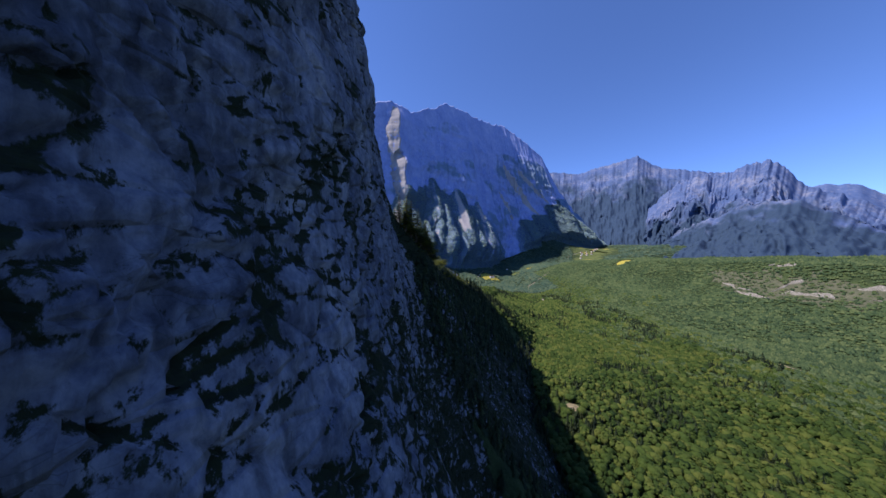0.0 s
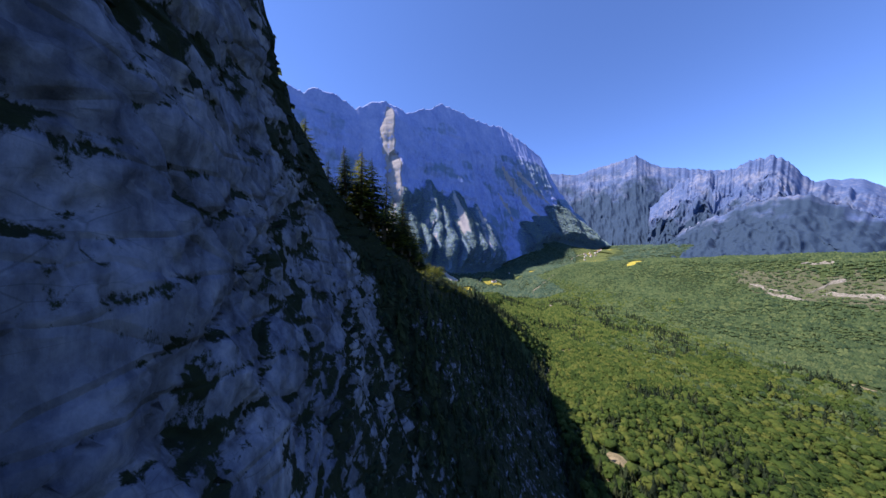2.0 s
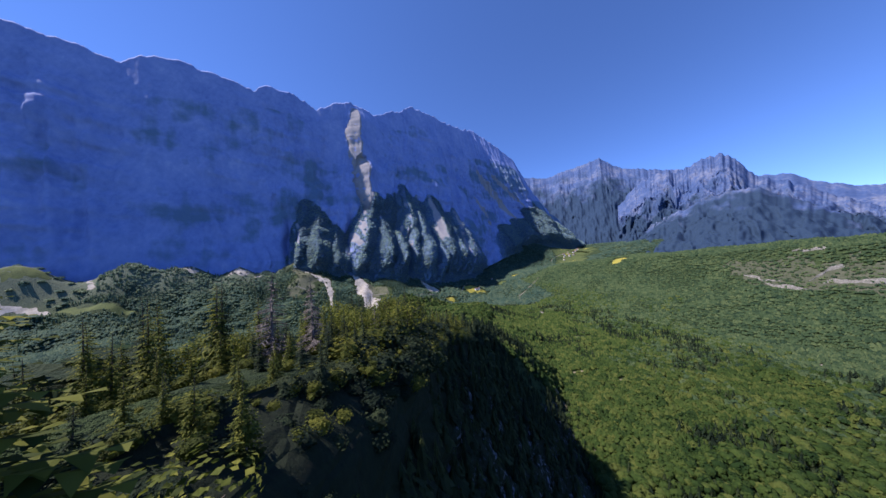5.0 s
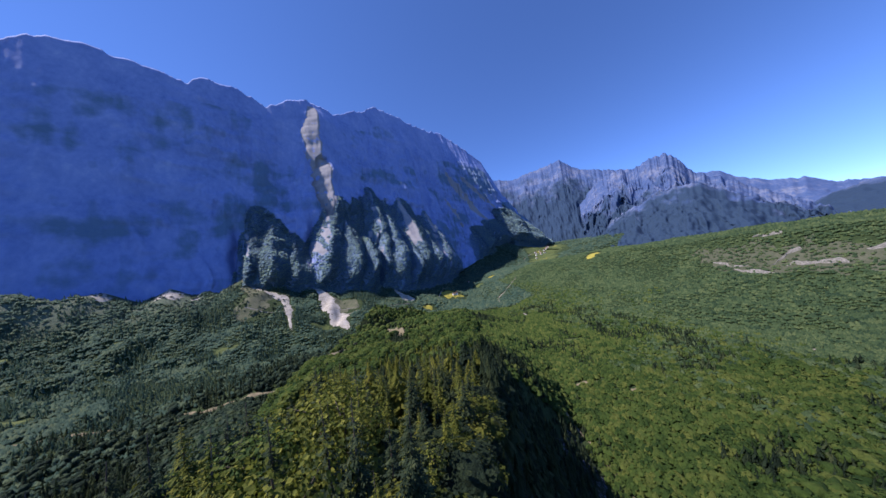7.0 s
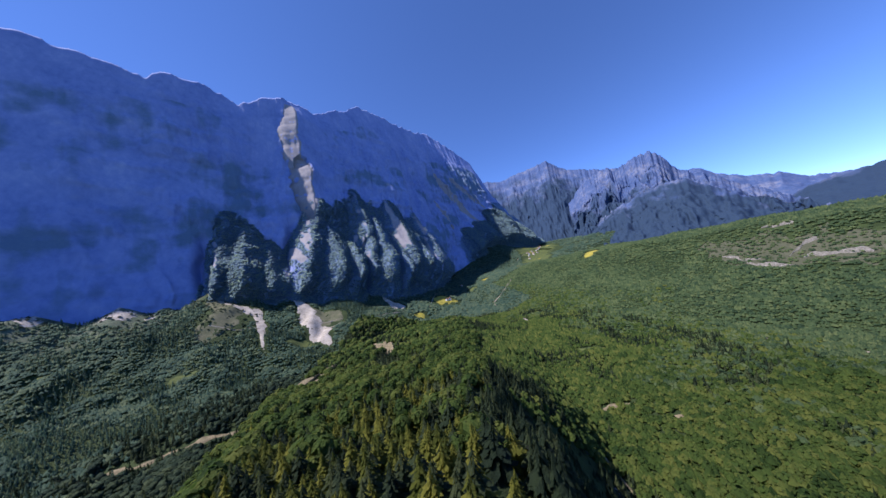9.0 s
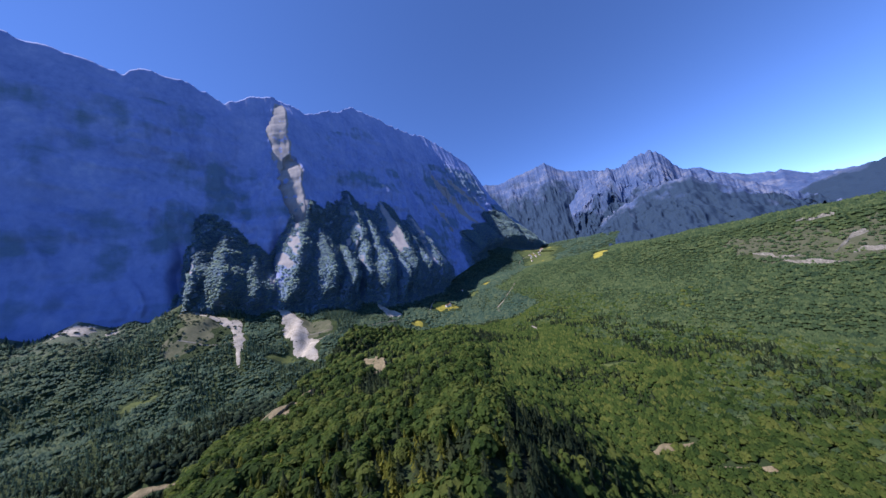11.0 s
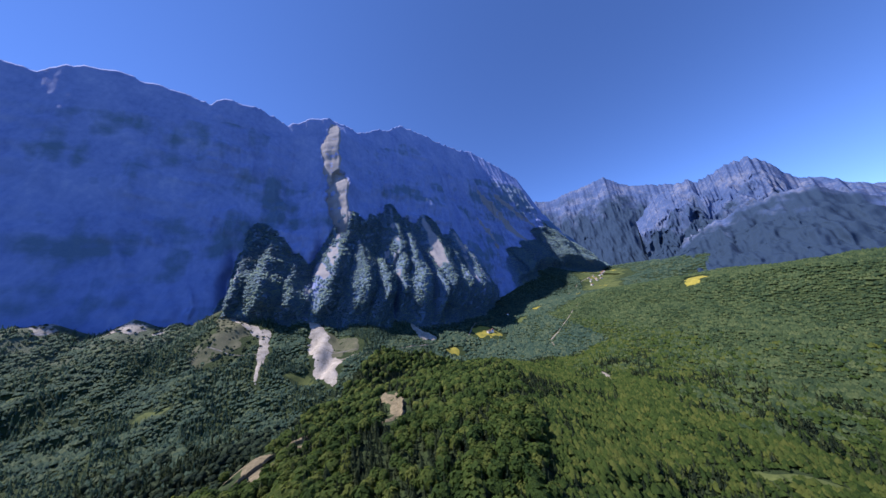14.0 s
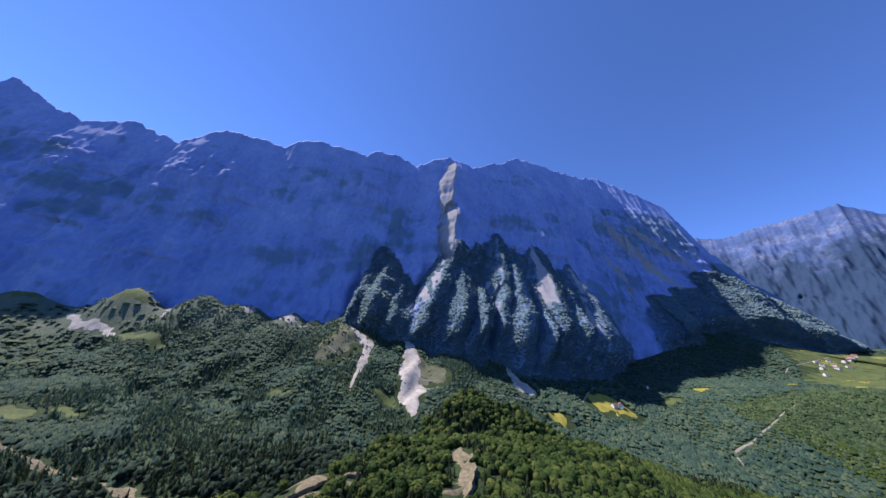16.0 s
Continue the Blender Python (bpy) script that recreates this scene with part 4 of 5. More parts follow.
def clump_template(rng, n, lobes=4, uneven=0.1):
    """A soft uneven crown of leaf clumps, one metre high."""
    d = ball(n) + rng.normal(size=(n, 3)) * 0.1
    d /= np.linalg.norm(d, axis=1, keepdims=True)
    lump = rng.normal(size=(lobes, 3))
    lump /= np.linalg.norm(lump, axis=1, keepdims=True)
    bm = bmesh.new()
    for p in d:
        bm.verts.new(p)
    bmesh.ops.convex_hull(bm, input=bm.verts)
    bm.verts.index_update()
    f = np.array([[q.index for q in face.verts] for face in bm.faces])
    d = np.array([q.co[:] for q in bm.verts])
    bm.free()
    r = 0.74 + 0.34 * np.max(np.clip(d @ lump.T, 0, 1) ** 3, 1) + rng.uniform(-uneven, uneven, len(d))
    return d * r[:, None] * (0.44, 0.44, 0.42) + (0, 0, 0.56), f


def cluster_template(rng, n):
    """A few small pointed crowns that grow together, for trees far off."""
    out = []
    for k in range(n):
        v, f = small_core()
        a, r = 2 * np.pi * (k + rng.uniform(-0.3, 0.3)) / n, rng.uniform(0.16, 0.30)
        v = (v - (0, 0, 0.55)) * (rng.uniform(0.8, 1.15), rng.uniform(0.8, 1.15), rng.uniform(0.9, 1.25)) + rng.normal(size=v.shape) * 0.035
        out.append((v + (r * np.cos(a), r * np.sin(a), rng.uniform(0.46, 0.68)), f))
    return joined(*out)


CORE = core_template()
ROUNDS = [joined(clump_template(np.random.default_rng(s), 26, 6, 0.26), round_template(np.random.default_rng(s + 90), 32, 6, 0.52)) for s in range(8)]
FINE = [joined(round_template(np.random.default_rng(60 + s), 60, 7), CORE) for s in range(6)]
BUSHES = [joined(round_template(np.random.default_rng(80 + s), 170, 8, 0.40), CORE) for s in range(6)]
TALLS = [spire_template(np.random.default_rng(70 + s), 11, 8, 0.25) for s in range(5)]
SMALLS = [joined(cluster_template(np.random.default_rng(40 + s), 4), round_template(np.random.default_rng(s + 30), 14, 4, 0.42)) for s in range(8)]
TINY = [cluster_template(np.random.default_rng(50 + s), 3) for s in range(12)]
SPIRES = [spire_template(np.random.default_rng(20 + s), 6, 6, 0.25) for s in range(5)]
LITTLE = [spire_template(np.random.default_rng(30 + s), 4, 5, 0.27) for s in range(4)]


def plant(name, label, spots, mat, soft=True):
    """Many trees in one mesh. spots: (templates, x, y, z, height, breadth) of arrays."""
    vs, fs, tones, at = [], [], [], 0
    for templates, x, y, z, h, w in spots:
        pick = RNG.integers(0, len(templates), len(x))
        for k, (tv, tf) in enumerate(templates):
            on = np.nonzero(pick == k)[0]
            if not len(on):
                continue
            a = RNG.uniform(0, 2 * np.pi, len(on))
            c, s = np.cos(a)[:, None], np.sin(a)[:, None]
            px = (tv[:, 0] * c - tv[:, 1] * s) * (h * w)[on][:, None] + x[on][:, None]
            py = (tv[:, 0] * s + tv[:, 1] * c) * (h * w)[on][:, None] + y[on][:, None]
            pz = tv[:, 2] * h[on][:, None] + z[on][:, None]
            vs.append(np.stack([px, py, pz], -1).reshape(-1, 3))
            fs.append((tf[None] + (np.arange(len(on)) * len(tv))[:, None, None] + at).reshape(-1, 3))
            tones.append(np.repeat(RNG.beta(4, 4, len(on)), len(tv)))
            at += len(on) * len(tv)
    me = mesh_of(name, np.concatenate(vs), np.concatenate(fs), mat, soft)
    give_attribute(me, "tone", np.concatenate(tones))
    return tagged(new(name, me), label, "forest", kind="stuff")


def cleared(x, y):
    out = np.zeros(len(x), bool)
    for cx, cy, r in CLEAR:
        near = (x > cx.min() - r.max()) & (x < cx.max() + r.max()) & (y > cy.min() - r.max()) & (y < cy.max() + r.max())
        i = np.nonzero(near)[0]
        if len(i):
            d = np.hypot(x[i][:, None] - cx[None], y[i][:, None] - cy[None]) - r[None]
            out[i] |= d.min(1) < -RNG.exponential(1.6, len(i))
    return out


def spread(x0, x1, y0, y1, gap):
    """Jittered places, without those on clearings."""
    a, b = np.meshgrid(np.arange(x0, x1, gap), np.arange(y0, y1, gap * 0.9))
    a = a + (np.arange(a.shape[0]) % 2)[:, None] * gap / 2
    x, y = (a + RNG.uniform(-0.42, 0.42, a.shape) * gap).ravel(), (b + RNG.uniform(-0.42, 0.42, a.shape) * gap).ravel()
    keep = ~cleared(x, y)
    return x[keep], y[keep]


def on_spur(x, y):
    lx, lz = lip(y)
    wide = np.interp(y, LIP_Y, TOP_WIDE)
    return (x < lx - 1.5) & (x > lx - wide - 90 * ease(600, 300, y) - 10) & (y < 930)


def on_face(x, y):
    lx, lz = lip(y)
    return (x >= lx - 1.5) & (x < np.interp(y, LIP_Y, FOOT_X) - 6) & (y < 392)


def in_view(x, y):
    return (y > 100) & (x < np.maximum(1.95 * y + 40, 3.6 * (y - 190))) & (x > -1.2 * (y - 130) - 60) | (y > 440 + 0.16 * (67 - x))


def behind_toe(x, y):
    d, _ = toe_distance(x, y)
    return d < 6


def open_slope(x, y):
    """Grassy upper parts of the debris cones and of the humps under the wall."""
    d, _ = toe_distance(x, y)
    k = (x < -430) & (d < 95)
    for ax, ay, az, fall in FANS[:2]:
        k |= np.hypot(x - ax, y - ay) < 55
    return k & (value_noise(x / 24, y / 24, 6.3) > 0.30)


def stand(x, y, wanted):
    k = wanted & in_view(x, y) & ~behind_toe(x, y) & ~(open_slope(x, y) & (RNG.uniform(0, 1, len(x)) < 0.5))
    return x[k], y[k]


def grown(templates, x, y, low, high, wide):
    h = RNG.uniform(low * 0.85, high * 1.1, len(x)) * (0.7 + 0.6 * value_noise(x / 30, y / 30, 2.0))
    sink = 0.30 if templates is TINY else 0.22 if templates is SMALLS else 0.16 if templates is ROUNDS else 0.06
    return templates, x, y, sampled(x, y) - sink * h, h, RNG.uniform(0.85, 1.2, len(x)) * wide


# the broad forest right of the spur, and the one up the hill, dulled by painted haze
x, y = spread(60, 430, 90, 900, 4.0)
x, y = stand(x, y, ~on_spur(x, y) & ~on_face(x, y))
flank = ease(90, 20, x - lip(y)[0]) * ease(330, 400, y) * ease(760, 600, y)
odd = value_noise(x / 35, y / 35, 9.0) + RNG.uniform(-0.3, 0.3, len(x)) + 0.32 * flank > 0.86
plant("conifer_forest", "scattered dark spruces among the beeches", [grown(LITTLE, x[odd], y[odd], 6, 11, 1.1)], spruce_leaf)
x, y = x[~odd], y[~odd]
x2, y2 = spread(430, 800, 90, 1150, 4.5)
x2, y2 = stand(x2, y2, np.ones(len(x2), bool))
sparse = (RNG.uniform(0, 1, len(x2)) < 0.4) & (np.hypot((x2 - 712) / 62, (y2 - 505) / 135) < 1)
x, y = np.r_[x, x2[~sparse]], np.r_[y, y2[~sparse]]
up_hill = x + 170 * (value_noise(x / 90, y / 90, 5.0) - 0.5) + RNG.uniform(-110, 110, len(x)) > 420
fine = (y < 300) & (x < 330)
middle = ~fine & (y < 470) & (x < 430)
plant("broadleaf_forest", "sunlit green beech forest with small dark gaps",
      [grown(kind, x[pick & ~up_hill], y[pick & ~up_hill], 4.6, 8, 1.05) for kind, pick in ((ROUNDS, fine), (SMALLS, middle), (TINY, ~fine & ~middle))], broad_leaf)
plant("broadleaf_forest", "green forest that climbs the hill, dulled by painted haze",
      [grown(kind, x[pick & up_hill], y[pick & up_hill], 4.8, 7.4, 1.1) for kind, pick in ((SMALLS, fine | middle), (TINY, ~fine & ~middle))], hill_leaf)
x, y = spread(800, 1060, 150, 1250, 6.8)
x2, y2 = spread(1060, 1480, -100, 1250, 15)
x, y = stand(np.r_[x, x2], np.r_[y, y2], np.ones(len(x) + len(x2), bool))
plant("broadleaf_forest", "green forest along the hill's brow", [grown(TINY, x, y, 6, 9, 1.35)], hill_leaf)

# the valley left of the spur and under the wall
x, y = spread(-720, 60, 330, 1100, 4.5)
x, y = stand(x, y, ~on_spur(x, y))
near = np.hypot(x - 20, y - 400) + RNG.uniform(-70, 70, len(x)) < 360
tall = value_noise(x / 50, y / 50, 6.0) + RNG.uniform(-0.3, 0.3, len(x)) > np.where(near, 0.45, 0.54)
# Near trees take the darkened leaves, far trees the haze-painted ones
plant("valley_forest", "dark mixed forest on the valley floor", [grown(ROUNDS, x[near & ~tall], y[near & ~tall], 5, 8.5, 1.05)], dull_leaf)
plant("valley_forest", "mixed forest below the great wall, paled by painted haze", [grown(TINY, x[~near & ~tall], y[~near & ~tall], 4.5, 7.5, 1.15)], pale_leaf)
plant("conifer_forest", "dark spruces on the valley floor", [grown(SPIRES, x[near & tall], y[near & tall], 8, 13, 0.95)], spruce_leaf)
plant("conifer_forest", "spruces below the great wall in haze-painted colour", [grown(LITTLE, x[~near & tall], y[~near & tall], 6, 10, 1.05)], pale_leaf)
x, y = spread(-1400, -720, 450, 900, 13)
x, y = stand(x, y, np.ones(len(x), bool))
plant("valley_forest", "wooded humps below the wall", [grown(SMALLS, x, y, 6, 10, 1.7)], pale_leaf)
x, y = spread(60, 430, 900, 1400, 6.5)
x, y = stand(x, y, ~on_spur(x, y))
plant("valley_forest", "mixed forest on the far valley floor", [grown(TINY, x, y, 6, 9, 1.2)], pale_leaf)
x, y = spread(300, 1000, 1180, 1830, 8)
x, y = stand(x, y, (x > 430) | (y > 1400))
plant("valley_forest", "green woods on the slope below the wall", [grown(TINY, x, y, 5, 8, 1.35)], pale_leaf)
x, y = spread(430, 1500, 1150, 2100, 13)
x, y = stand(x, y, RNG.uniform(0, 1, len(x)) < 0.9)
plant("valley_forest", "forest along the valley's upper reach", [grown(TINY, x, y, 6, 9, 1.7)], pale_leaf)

# the forest goes on round the cliff
x, y = spread(-700, 800, -150, 470, 11)
x, y = (q[~in_view(x, y) & ~on_face(x, y) & ((x > 95) | (y > 118)) & ~((np.abs(x + 10) < 60) & (y < 150))] for q in (x, y))
plant("broadleaf_forest", "green forest on the slopes round the cliff", [grown(TINY, x, y, 7, 10, 1.6)], broad_leaf)
x, y = spread(20, 110, 60, 330, 4.6)
x, y = (q[on_face(x, y)] for q in (x, y))
plant("face_forest", "dark spruces at the cliff's foot", [grown(LITTLE, x, y, 5, 10, 1.2)], spruce_leaf)

# woods on the wall's buttresses, blue haze painted into their leaves
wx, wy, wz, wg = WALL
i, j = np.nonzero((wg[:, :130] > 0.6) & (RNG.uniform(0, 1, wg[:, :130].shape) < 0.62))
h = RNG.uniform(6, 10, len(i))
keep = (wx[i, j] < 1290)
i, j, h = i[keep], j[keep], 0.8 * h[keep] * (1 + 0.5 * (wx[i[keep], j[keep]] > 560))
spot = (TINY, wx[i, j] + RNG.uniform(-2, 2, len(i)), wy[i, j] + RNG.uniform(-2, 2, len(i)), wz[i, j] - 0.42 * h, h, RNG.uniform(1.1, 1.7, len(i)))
plant("mountain_forest", "woods that cling to the rock buttresses, painted in blue haze", [spot], hazy_leaf)
# shrubs on the gravel fans
a, b2 = np.meshgrid(np.arange(-640, -80, 6.0), np.arange(830, 1010, 6.0))
x, y = (a + RNG.uniform(-3, 3, a.shape)).ravel(), (b2 + RNG.uniform(-3, 3, a.shape)).ravel()
k = ~behind_toe(x, y) & (RNG.uniform(0, 1, len(x)) < 0.25 + 0.5 * (value_noise(x / 18, y / 18, 3.0) > 0.55)) & (np.hypot(x + 185, y - 950) > 26)
k &= ~((x > -260) & cleared(x, y))
x, y = x[k], y[k]
h = RNG.uniform(1.5, 4.5, len(x))
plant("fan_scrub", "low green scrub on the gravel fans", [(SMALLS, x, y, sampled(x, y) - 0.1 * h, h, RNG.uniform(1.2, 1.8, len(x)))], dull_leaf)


# the wooded spur
x, y = spread(-260, 190, 250, 930, 5.9)
x, y = stand(x, y, on_spur(x, y))
d = RNG.uniform(0, 1, len(x)) * 0.5 + value_noise(x / 40, y / 40, 1.0) * 0.5 + 0.25 * ease(450, 250, y)
a = d > np.where(y < 400, 0.50, 0.56)
b2 = ~a
g2 = a & (RNG.uniform(0, 1, len(x)) < 0.62) & (y < 480)
close = (y < 400)
mid = (y >= 400) & (y < 640)
plant("spur_forest", "spruces crowded on the spur's crest", [grown(TALLS, *(q[a & ~g2 & close] for q in (x, y)), 8, 12, 1.4), grown(SPIRES, *(q[a & ~g2 & ~close] for q in (x, y)), 8, 12, 1.1)], spruce_leaf)
plant("spur_forest", "yellow-green larches on the spur's crest", [grown(TALLS, *(q[g2 & close] for q in (x, y)), 7, 11.5, 1.4), grown(SPIRES, *(q[g2 & ~close] for q in (x, y)), 7, 11.5, 1.15)], gold_leaf)
plant("spur_forest", "beeches on the spur's lower back", [grown(FINE, *(q[b2 & (close | mid)] for q in (x, y)), 8, 12, 0.95), grown(ROUNDS, *(q[b2 & ~close & ~mid] for q in (x, y)), 8, 12, 0.95)], broad_leaf)
# trees on the lip and on the steep face
fx_, fy_, fz_, fg_ = FACE
high = (fz_ - fz_.min(1, keepdims=True)) / (fz_.max(1, keepdims=True) - fz_.min(1, keepdims=True))
i, j = np.nonzero((fy_ > 262) & (fy_ < 660) & (high > 0.93) & (RNG.uniform(0, 1, fy_.shape) < 0.06))
h = RNG.uniform(5, 14, len(i))
plant("lip_forest", "spruces along the edge of the steep side", [(SPIRES, fx_[i, j] - 0.3, fy_[i, j], fz_[i, j] - 0.5, h, RNG.uniform(1, 1.3, len(i)))], spruce_leaf)
i, j = np.nonzero((fy_ > 120) & (fy_ < 270) & (high > 0.955) & (RNG.uniform(0, 1, fy_.shape) < 0.10))
h = RNG.uniform(1.2, 2.6, len(i)) + RNG.uniform(2, 5, len(i)) * ease(150, 190, fy_[i, j])
sunny = RNG.uniform(0, 1, len(i)) < 0.25
for pick, tag, leaf in ((sunny, "golden bushes along the crest's edge", gold_leaf), (~sunny, "dark bushes along the crest's edge", spruce_leaf)):
    a, b2 = i[pick], j[pick]
    plant("lip_forest", tag, [(BUSHES, fx_[a, b2] - 0.5, fy_[a, b2], fz_[a, b2] - 0.9, 0.8 * h[pick], RNG.uniform(1.4, 2.1, len(a)))], leaf, False)
i, j = np.nonzero((fy_ > 112) & (fy_ < 640) & (high < 0.93) & (fg_ > 0.3) & (RNG.uniform(0, 1, fy_.shape) < 0.004 + 0.03 * ease(108, 118, fy_) * ease(0.4, 0.75, high) + 0.03 * ease(230, 330, fy_)))
h = RNG.uniform(2.5, 6.5, len(i)) + 5 * ease(160, 300, fy_[i, j])
plant("face_forest", "spruces in the shade of the steep side", [(LITTLE, fx_[i, j] - 0.3, fy_[i, j], fz_[i, j] - 0.5, h, RNG.uniform(1, 1.4, len(i)))], spruce_leaf)
i, j = np.nonzero((fy_ > 0) & (fy_ < 135) & (fz_ > 95) & (fg_ > 0.5) & (RNG.uniform(0, 1, fy_.shape) < 0.035 * fg_))
h = RNG.uniform(0.3, 1.1, len(i)) * (1 + 0.6 * ease(90, 120, fy_[i, j]))
plant("cliff_scrub", "dark tufts of grass and scrub on the ledges", [(SMALLS, fx_[i, j] - 0.1, fy_[i, j], fz_[i, j] - 0.5 * h, h, RNG.uniform(1.2, 2.0, len(i)))], dull_leaf)



# ---- single trees on the spur's crest, the nearest to the camera's way ----
def part(name, verts, faces, mat, parent, label="", smooth=False, tones=None):
    me = mesh_of(name, verts, faces, mat, smooth)
    if tones is not None:
        give_attribute(me, "tone", tones)
    ob = new(name, me)
    ob.parent = parent
    return tagged(ob, label) if label else ob


def stem(points, radii, sides=6):
    """A tapered, bent tube."""
    v, f = [], []
    for (x, y, z), r in zip(points, radii):
        for k in range(sides):
            a = 2 * np.pi * k / sides
            v.append((x + r * np.cos(a), y + r * np.sin(a), z))
    for n in range(len(points) - 1):
        for k in range(sides):
            a, b = n * sides + k, n * sides + (k + 1) % sides
            f += [(a, b, b + sides), (a, b + sides, a + sides)]
    return np.array(v, float), np.array(f)


def limb(a, b, r0, r1, sides=3):
    a, b = np.array(a, float), np.array(b, float)
    d = (b - a) / np.linalg.norm(b - a)
    u = np.cross(d, (0.3, 0.5, 0.8))
    u /= np.linalg.norm(u)
    w = np.cross(d, u)
    v = [p + r * (np.cos(t) * u + np.sin(t) * w) for p, r in ((a, r0), (b, r1)) for t in np.arange(sides) * 2 * np.pi / sides]
    f = []
    for k in range(sides):
        m = (k + 1) % sides
        f += [(k, m, m + sides), (k, m + sides, k + sides)]
    return np.array(v), np.array(f)


def conifer(name, label, seed, leaf, tiers, per, wide, ragged):
    """A conifer one metre high: trunk, and a crown of drooping feathered boughs."""
    rng = np.random.default_rng(seed)
    root = tagged(new(name), label, "tree", "trees on the spur's crest")
    lean = rng.uniform(-0.02, 0.02, 2)
    zs = np.linspace(-0.06, 1.0, 7)
    part("trunk", *stem([(lean[0] * z, lean[1] * z, z) for z in zs], 0.017 * (1.02 - zs) + 0.0015), bark_look, root, "grey-brown bark", True)
    v, f = [], []
    for n in range(tiers):
        s = n / tiers
        r = wide * ((1 - s) ** 0.8) * (0.55 + 0.45 * min(1, 6 * s + 0.4)) + 0.01
        for k in range(per):
            if rng.uniform() < ragged:
                continue
            th = 2 * np.pi * k / per + rng.uniform(-0.3, 0.3) + n * 1.1
            rr, z0 = r * rng.uniform(0.65, 1.25), 0.08 + 0.9 * s + rng.uniform(-0.5, 0.5) / tiers
            e, side = np.array((np.cos(th), np.sin(th), 0)), np.array((-np.sin(th), np.cos(th), 0))
            st = [np.array((0, 0, z0)) + e * rr * q + np.array((0, 0, -0.42 * rr * q**1.4 + 0.16 * rr * q**4)) for q in (0.05, 0.35, 0.62, 0.85, 1.05)]
            for m in range(4):
                w = rr * (0.24, 0.28, 0.2, 0.1)[m]
                for sign in (-1, 1):
                    tip = st[m + 1] + sign * side * w * rng.uniform(0.8, 1.3) + np.array((0, 0, -w * rng.uniform(0.3, 0.8)))
                    o = len(v)
                    v += [st[m], st[m + 1], tip]
                    f.append((o, o + 1, o + 2))
    v = np.array(v)
    part("crown", v, np.array(f), leaf, root, tones=np.repeat(rng.uniform(0.2, 0.8, len(v) // 3), 3))
    return root


def broadleaf(name, label, seed, leaf, quads):
    rng = np.random.default_rng(seed)
    root = tagged(new(name), label, "tree", "trees on the spur's crest")
    boughs = []
    for k in range(7):
        a, z = k * 0.9 + rng.uniform(-0.2, 0.2), rng.uniform(0.22, 0.5)
        boughs.append(limb((0, 0, z), (0.27 * np.cos(a), 0.27 * np.sin(a), z + 0.22), 0.012, 0.003))
    bole = stem([(0, 0, -0.06), (0.01, 0, 0.2), (-0.01, 0.01, 0.45), (0, 0, 0.7)], (0.03, 0.024, 0.017, 0.006))
    part("trunk", *joined(bole, *boughs), bark_look, root, "grey-brown bark", True)
    shells = []
    for k in range(6):
        v, f = round_template(rng, quads // 6, 4, 0.32)
        a = k * 1.05
        shells.append(((v - (0, 0, 0.58)) * rng.uniform(0.55, 0.72) + (0.2 * np.cos(a) * (k < 5), 0.2 * np.sin(a) * (k < 5), 0.5 + rng.uniform(-0.06, 0.2)), f))
    v, f = joined(*shells)
    part("crown", v, f, leaf, root, tones=np.repeat(rng.uniform(0.2, 0.8, len(v) // 4), 4))
    return root


def dead_tree(seed):
    rng = np.random.default_rng(seed)
    root = tagged(new("dead_tree"), "bare silver-grey dead spruce with broken boughs", "tree", "trees on the spur's crest")
    part("trunk", *stem([(0, 0, -0.05), (0.005, 0, 0.3), (-0.005, 0.005, 0.65), (0.008, 0, 1.0)], (0.016, 0.013, 0.008, 0.002)), dead_look, root, "silver-grey dead wood", True)
    twigs = []
    for k in range(120):
        s = rng.uniform(0.12, 0.95)
        a, r = rng.uniform(0, 2 * np.pi), 0.19 * (1 - s) ** 0.7 * rng.uniform(0.5, 1.2)
        end = np.array((r * np.cos(a), r * np.sin(a), s - 0.25 * r))
        twigs.append(limb((0, 0, s), end, 0.005, 0.0015))
        for q in (0.45, 0.7):
            p = np.array((0, 0, s)) * (1 - q) + end * q
            for turn in (-0.8, 0.8):
                twigs.append(limb(p, p + 0.4 * r * np.array((np.cos(a + turn), np.sin(a + turn), -0.35)), 0.0035, 0.0015))
    part("crown", *joined(*twigs), dead_look, root)
    return root


MAKERS = [conifer("spruce_tree", "dark green spruce with drooping boughs on the crest", 1, spruce_leaf, 20, 9, 0.20, 0.05),
          conifer("spruce_tree", "slender dark spruce on the crest", 2, spruce_leaf, 24, 9, 0.15, 0.08),
          conifer("larch_tree", "sunlit yellow-green larch on the crest", 3, gold_leaf, 20, 9, 0.20, 0.15),
          conifer("spruce_tree", "ragged thin spruce on the crest", 4, spruce_leaf, 18, 8, 0.17, 0.4),
          broadleaf("beech_tree", "round dark beech on the wooded slope", 5, broad_leaf, 1000),
          broadleaf("beech_tree", "spreading leafy beech on the wooded slope", 6, dull_leaf, 900),
          dead_tree(7),
          broadleaf("beech_tree", "bushy golden-green beech on the crest", 8, gold_leaf, 1100)]
first = set(range(len(MAKERS)))


def stand_tree(kind, x, y, z, h, wide=1.0, turn=0.0):
    m = Matrix.LocRotScale((x, y, z), Euler((random.uniform(-0.04, 0.04), random.uniform(-0.04, 0.04), turn)), (h * wide, h * wide, h))
    if kind in first:
        first.discard(kind)
        MAKERS[kind].matrix_basis = m
        return MAKERS[kind]
    ob = copy_thing(MAKERS[kind], Matrix.Identity(4))
    ob.matrix_basis = m
    return ob


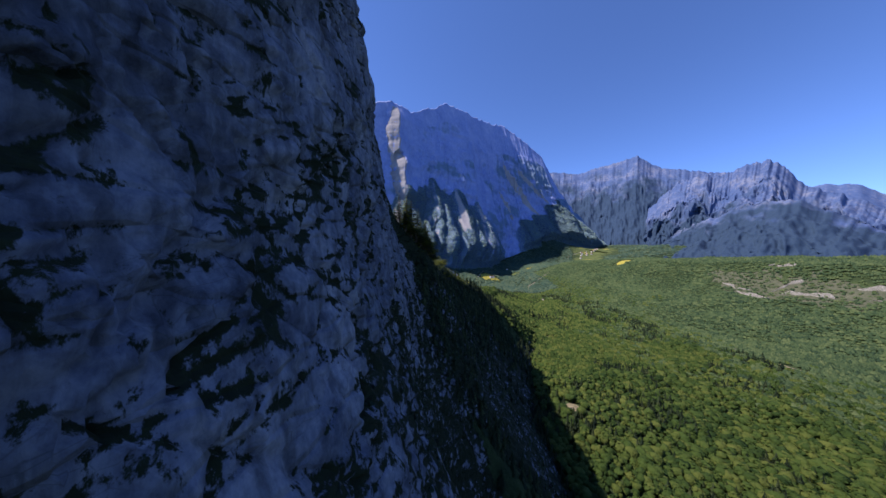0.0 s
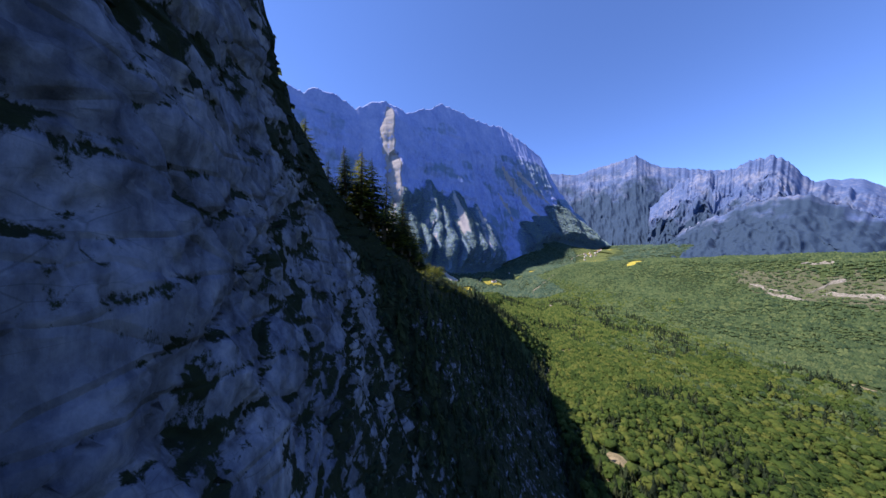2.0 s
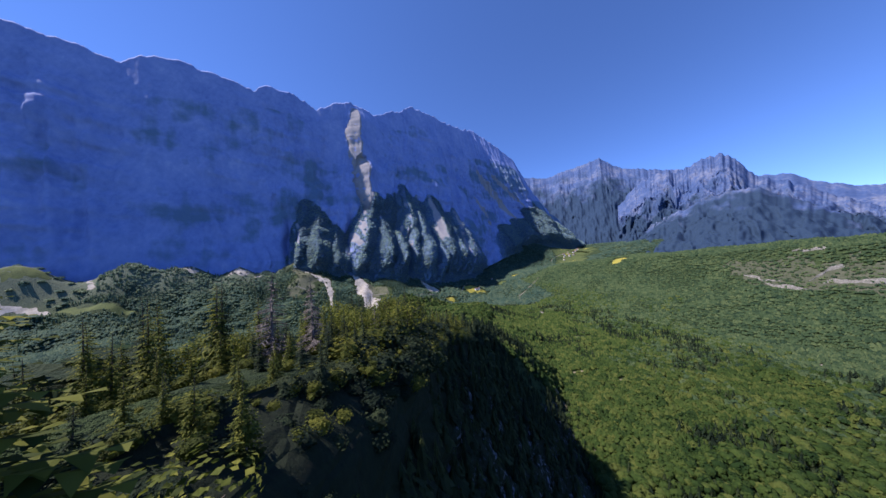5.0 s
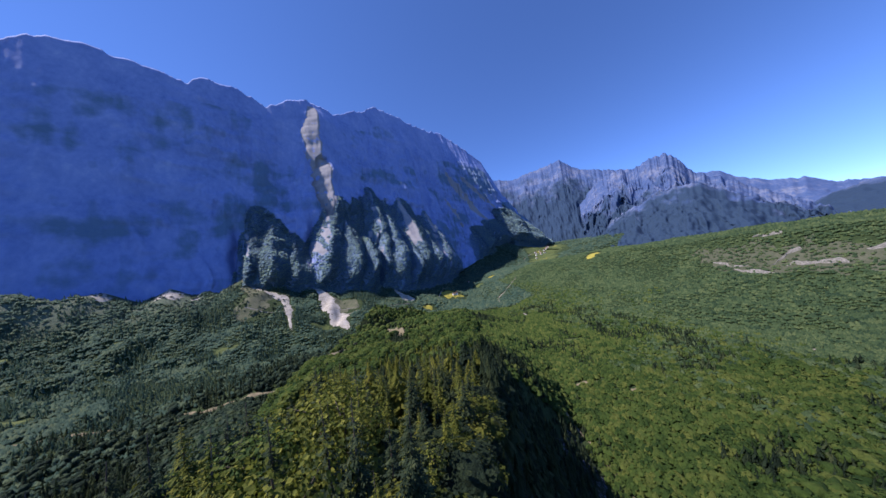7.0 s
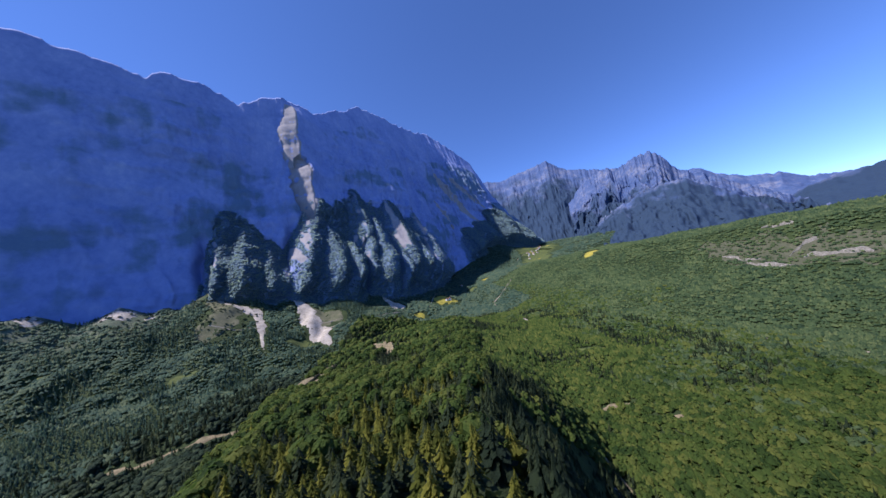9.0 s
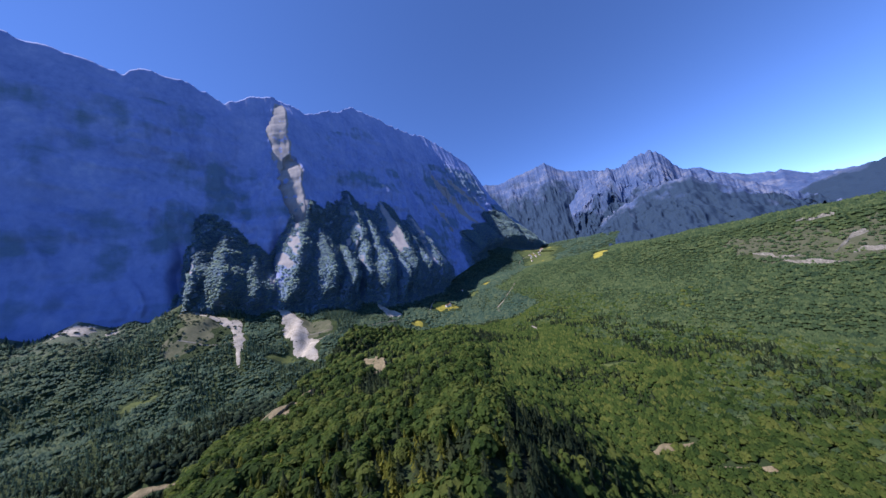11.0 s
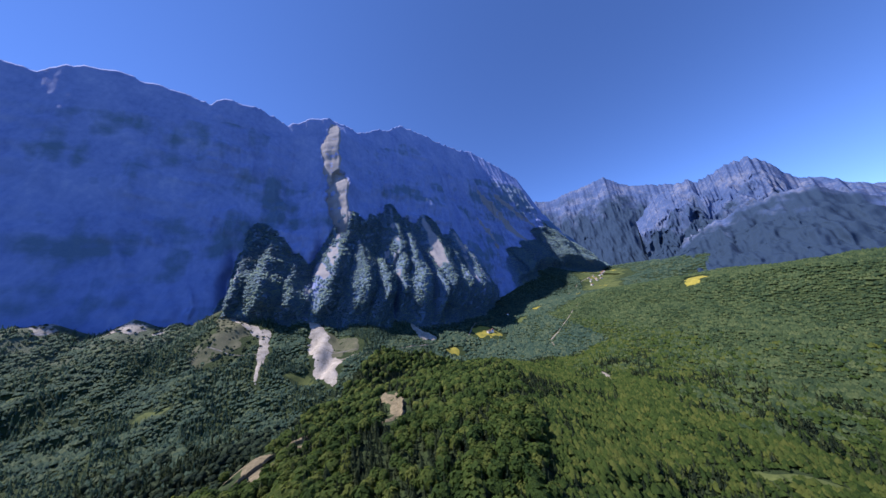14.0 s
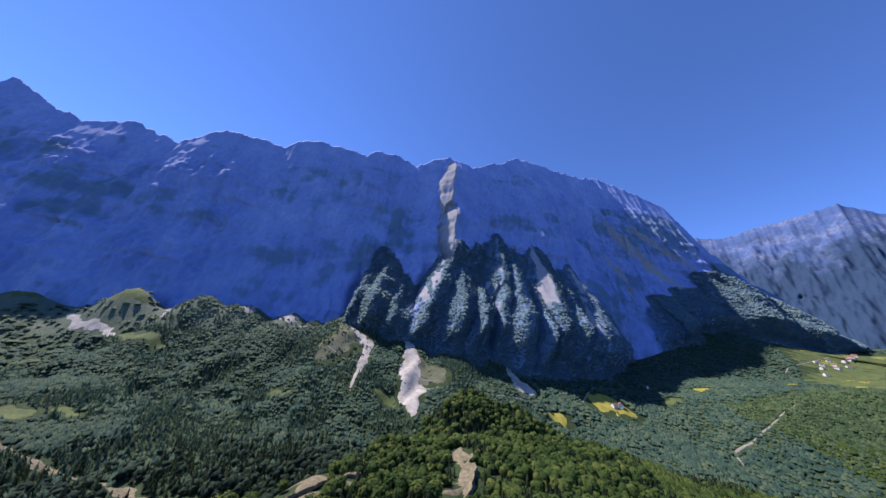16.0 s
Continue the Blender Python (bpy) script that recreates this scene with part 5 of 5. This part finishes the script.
# along the lip, where the crest drops from the cliff
def crest_z(px, py):
    """Height of the crest, whose edge belongs to the cliff."""
    lx, lz = lip(py)
    return float(np.where(px > lx - 9, lz - 0.5 - 0.25 * np.maximum(px - lx + 5, 0), sampled(px, py)))


for n, y in enumerate(np.arange(106, 146, 2.7)):
    edge = float(lip(y)[0])
    tall = float(np.interp(y, (106, 110, 114, 122, 131, 146), (4, 9, 14, 16, 14, 8)))
    for kind, x, dy, h, wide in (((2, 0, 2, 1, 2, 0, 3)[n % 7], edge + (0.2 if y > 113 else -5.5), 0, tall * random.uniform(0.75, 1.15), 1.65),
                                 ((0, 1, 2)[n % 3], edge - 5.5, 3, tall * 0.9, 1.4), ((0, 2, 7)[n % 3], edge + 2.4, 0.8, 0.42 * tall, 1.9)):
        if y > 113 or x < edge - 5:
            stand_tree(kind, x, y + dy, crest_z(x, y + dy) - 0.6, h, wide, x)
# the rest of the crest and its wooded left flank
x, y = spread(-95, 45, 122, 275, 4.5)
lx, lz = lip(y)
keep = (x < lx - 1.5) & (x > lx - 50) & ~((y < 145) & (x > lx - 8))
x, y, lx = x[keep], y[keep], lx[keep]
far_back = lx - x
chosen = np.nonzero((far_back < 24) | (RNG.uniform(0, 1, len(x)) < 0.7))[0][:430]
for n in chosen:
    back = lx[n] - x[n]
    ground_z = crest_z(x[n], y[n])
    r = random.random()
    kind = (2 if r < 0.46 else 7 if r < 0.56 else 0 if r < 0.84 else 1 if r < 0.93 else 3) if back < 22 else (4 if r < 0.14 else 5 if r < 0.26 else 7 if r < 0.36 else 0 if r < 0.66 else 2 if r < 0.9 else 1)
    if kind in (4, 5, 7) and y[n] < 172:
        kind = (0, 2)[n % 2]
    h = random.uniform(5, 13) if back < 22 else random.uniform(7, 14)
    h = min(h, max(3.5, 144.5 - ground_z)) if x[n] > -22 else h
    stand_tree(kind, x[n], y[n], ground_z - 0.4, h, random.uniform(0.8, 1.1), random.uniform(0, 6.28))
for x_, y_, h in ((-42, 196, 9), (-55, 188, 10), (-48, 210, 8), (-34, 203, 7.5), (-66, 205, 10), (-17.7, 175.3, 12.5), (-13.7, 178.9, 11.5), (-5.7, 187.7, 8), (-22, 184, 8)):
    stand_tree(6, x_, y_, crest_z(x_, y_) - 0.4, h, 1.3, x_)
# the wooded flank below them
x, y = spread(-250, 0, 100, 330, 5.3)
lx, lz = lip(y)
keep = (x < lx - 46) & ((y < 262) | (x < -106))
x, y = x[keep], y[keep]
d = RNG.uniform(0, 1, len(x)) * 0.5 + value_noise(x / 30, y / 30, 8.0) * 0.5
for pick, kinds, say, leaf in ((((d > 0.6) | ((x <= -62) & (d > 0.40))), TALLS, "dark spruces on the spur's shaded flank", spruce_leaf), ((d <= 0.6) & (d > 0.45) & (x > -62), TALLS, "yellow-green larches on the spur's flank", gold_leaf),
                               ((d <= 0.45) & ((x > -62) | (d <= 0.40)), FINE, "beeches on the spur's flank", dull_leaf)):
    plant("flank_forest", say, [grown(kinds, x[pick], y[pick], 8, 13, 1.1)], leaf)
# scrub between them
x, y = spread(-80, 45, 114, 270, 3.0)
lx, lz = lip(y)
keep = (x < lx + 0.5) & (x > lx - 60) & (value_noise(x / 5, y / 5, 4.0) > np.where(y < 172, 0.12, 0.22))
x, y = x[keep], y[keep]
h = RNG.uniform(0.8, 2.2, len(x)) * (0.6 + 0.4 * ease(150, 185, y))
z = np.where(x > lx[keep] - 9, lz[keep] - 0.7, sampled(x, y)) - 0.25 * h
close = (x > -32) & (y < 215)
wide = RNG.uniform(1.0, 1.5, len(x))
plant("crest_scrub", "golden-green scrub along the spur's crest", [(BUSHES, x[close], y[close], z[close], h[close], wide[close]), (ROUNDS, x[~close], y[~close], z[~close], h[~close], wide[~close])], gold_leaf, False)


# ---- houses by the valley road ----
wall_white = plain_look("white plaster", (0.55, 0.53, 0.48), (0.75, 0.73, 0.68), 0.8, 0.02)
roof_red = plain_look("weathered tile roof", (0.14, 0.08, 0.06), (0.30, 0.17, 0.12), 1.5, 0.05)


def house(x, y, turn, long, wide, high, label):
    root = tagged(new("house"), label, "house", "houses by the valley road")
    l, w = long / 2, wide / 2
    v = np.array([(-l, -w, -1), (l, -w, -1), (l, w, -1), (-l, w, -1), (-l, -w, high), (l, -w, high), (l, w, high), (-l, w, high), (-l, 0, high + wide * 0.42), (l, 0, high + wide * 0.42)])
    part("wall", v, np.array([(0, 1, 5), (0, 5, 4), (2, 3, 7), (2, 7, 6), (1, 2, 6), (1, 6, 5), (3, 0, 4), (3, 4, 7), (5, 6, 9), (7, 4, 8)]), wall_white, root)
    e, t, up = 0.5, 0.25, high + wide * 0.42
    low, edge = high - 0.4 * e, w + e
    r = np.array([(-l - e, -edge, low), (l + e, -edge, low), (l + e, 0, up + t), (-l - e, 0, up + t), (l + e, edge, low), (-l - e, edge, low),
                  (-l - e, -edge, low + t), (l + e, -edge, low + t), (l + e, 0, up + 2 * t), (-l - e, 0, up + 2 * t), (l + e, edge, low + t), (-l - e, edge, low + t)])
    part("roof", r, np.array([(6, 7, 8), (6, 8, 9), (9, 8, 10), (9, 10, 11), (0, 1, 7), (0, 7, 6), (5, 11, 10), (5, 10, 4), (0, 6, 9), (0, 9, 3), (3, 9, 11), (3, 11, 5),
                              (1, 2, 8), (1, 8, 7), (2, 4, 10), (2, 10, 8)]), roof_red, root, "weathered red-brown tiles")
    root.matrix_basis = pose(x, y, float(sampled(x, y)), 0, 0, turn)
    return root


for n, (x, y) in enumerate(((905, 1600), (930, 1632), (952, 1618), (975, 1655), (1010, 1660), (1035, 1700), (990, 1690), (1060, 1715), (1085, 1740), (880, 1560), (215, 1080), (228, 1088), (332, 1262), (1110, 1760), (940, 1660))):
    house(x, y, 30 + 37 * n, 9 + n % 3 * 2, 7 + n % 2, 4.5 + n % 2, "small white house with a brown roof in the fields")
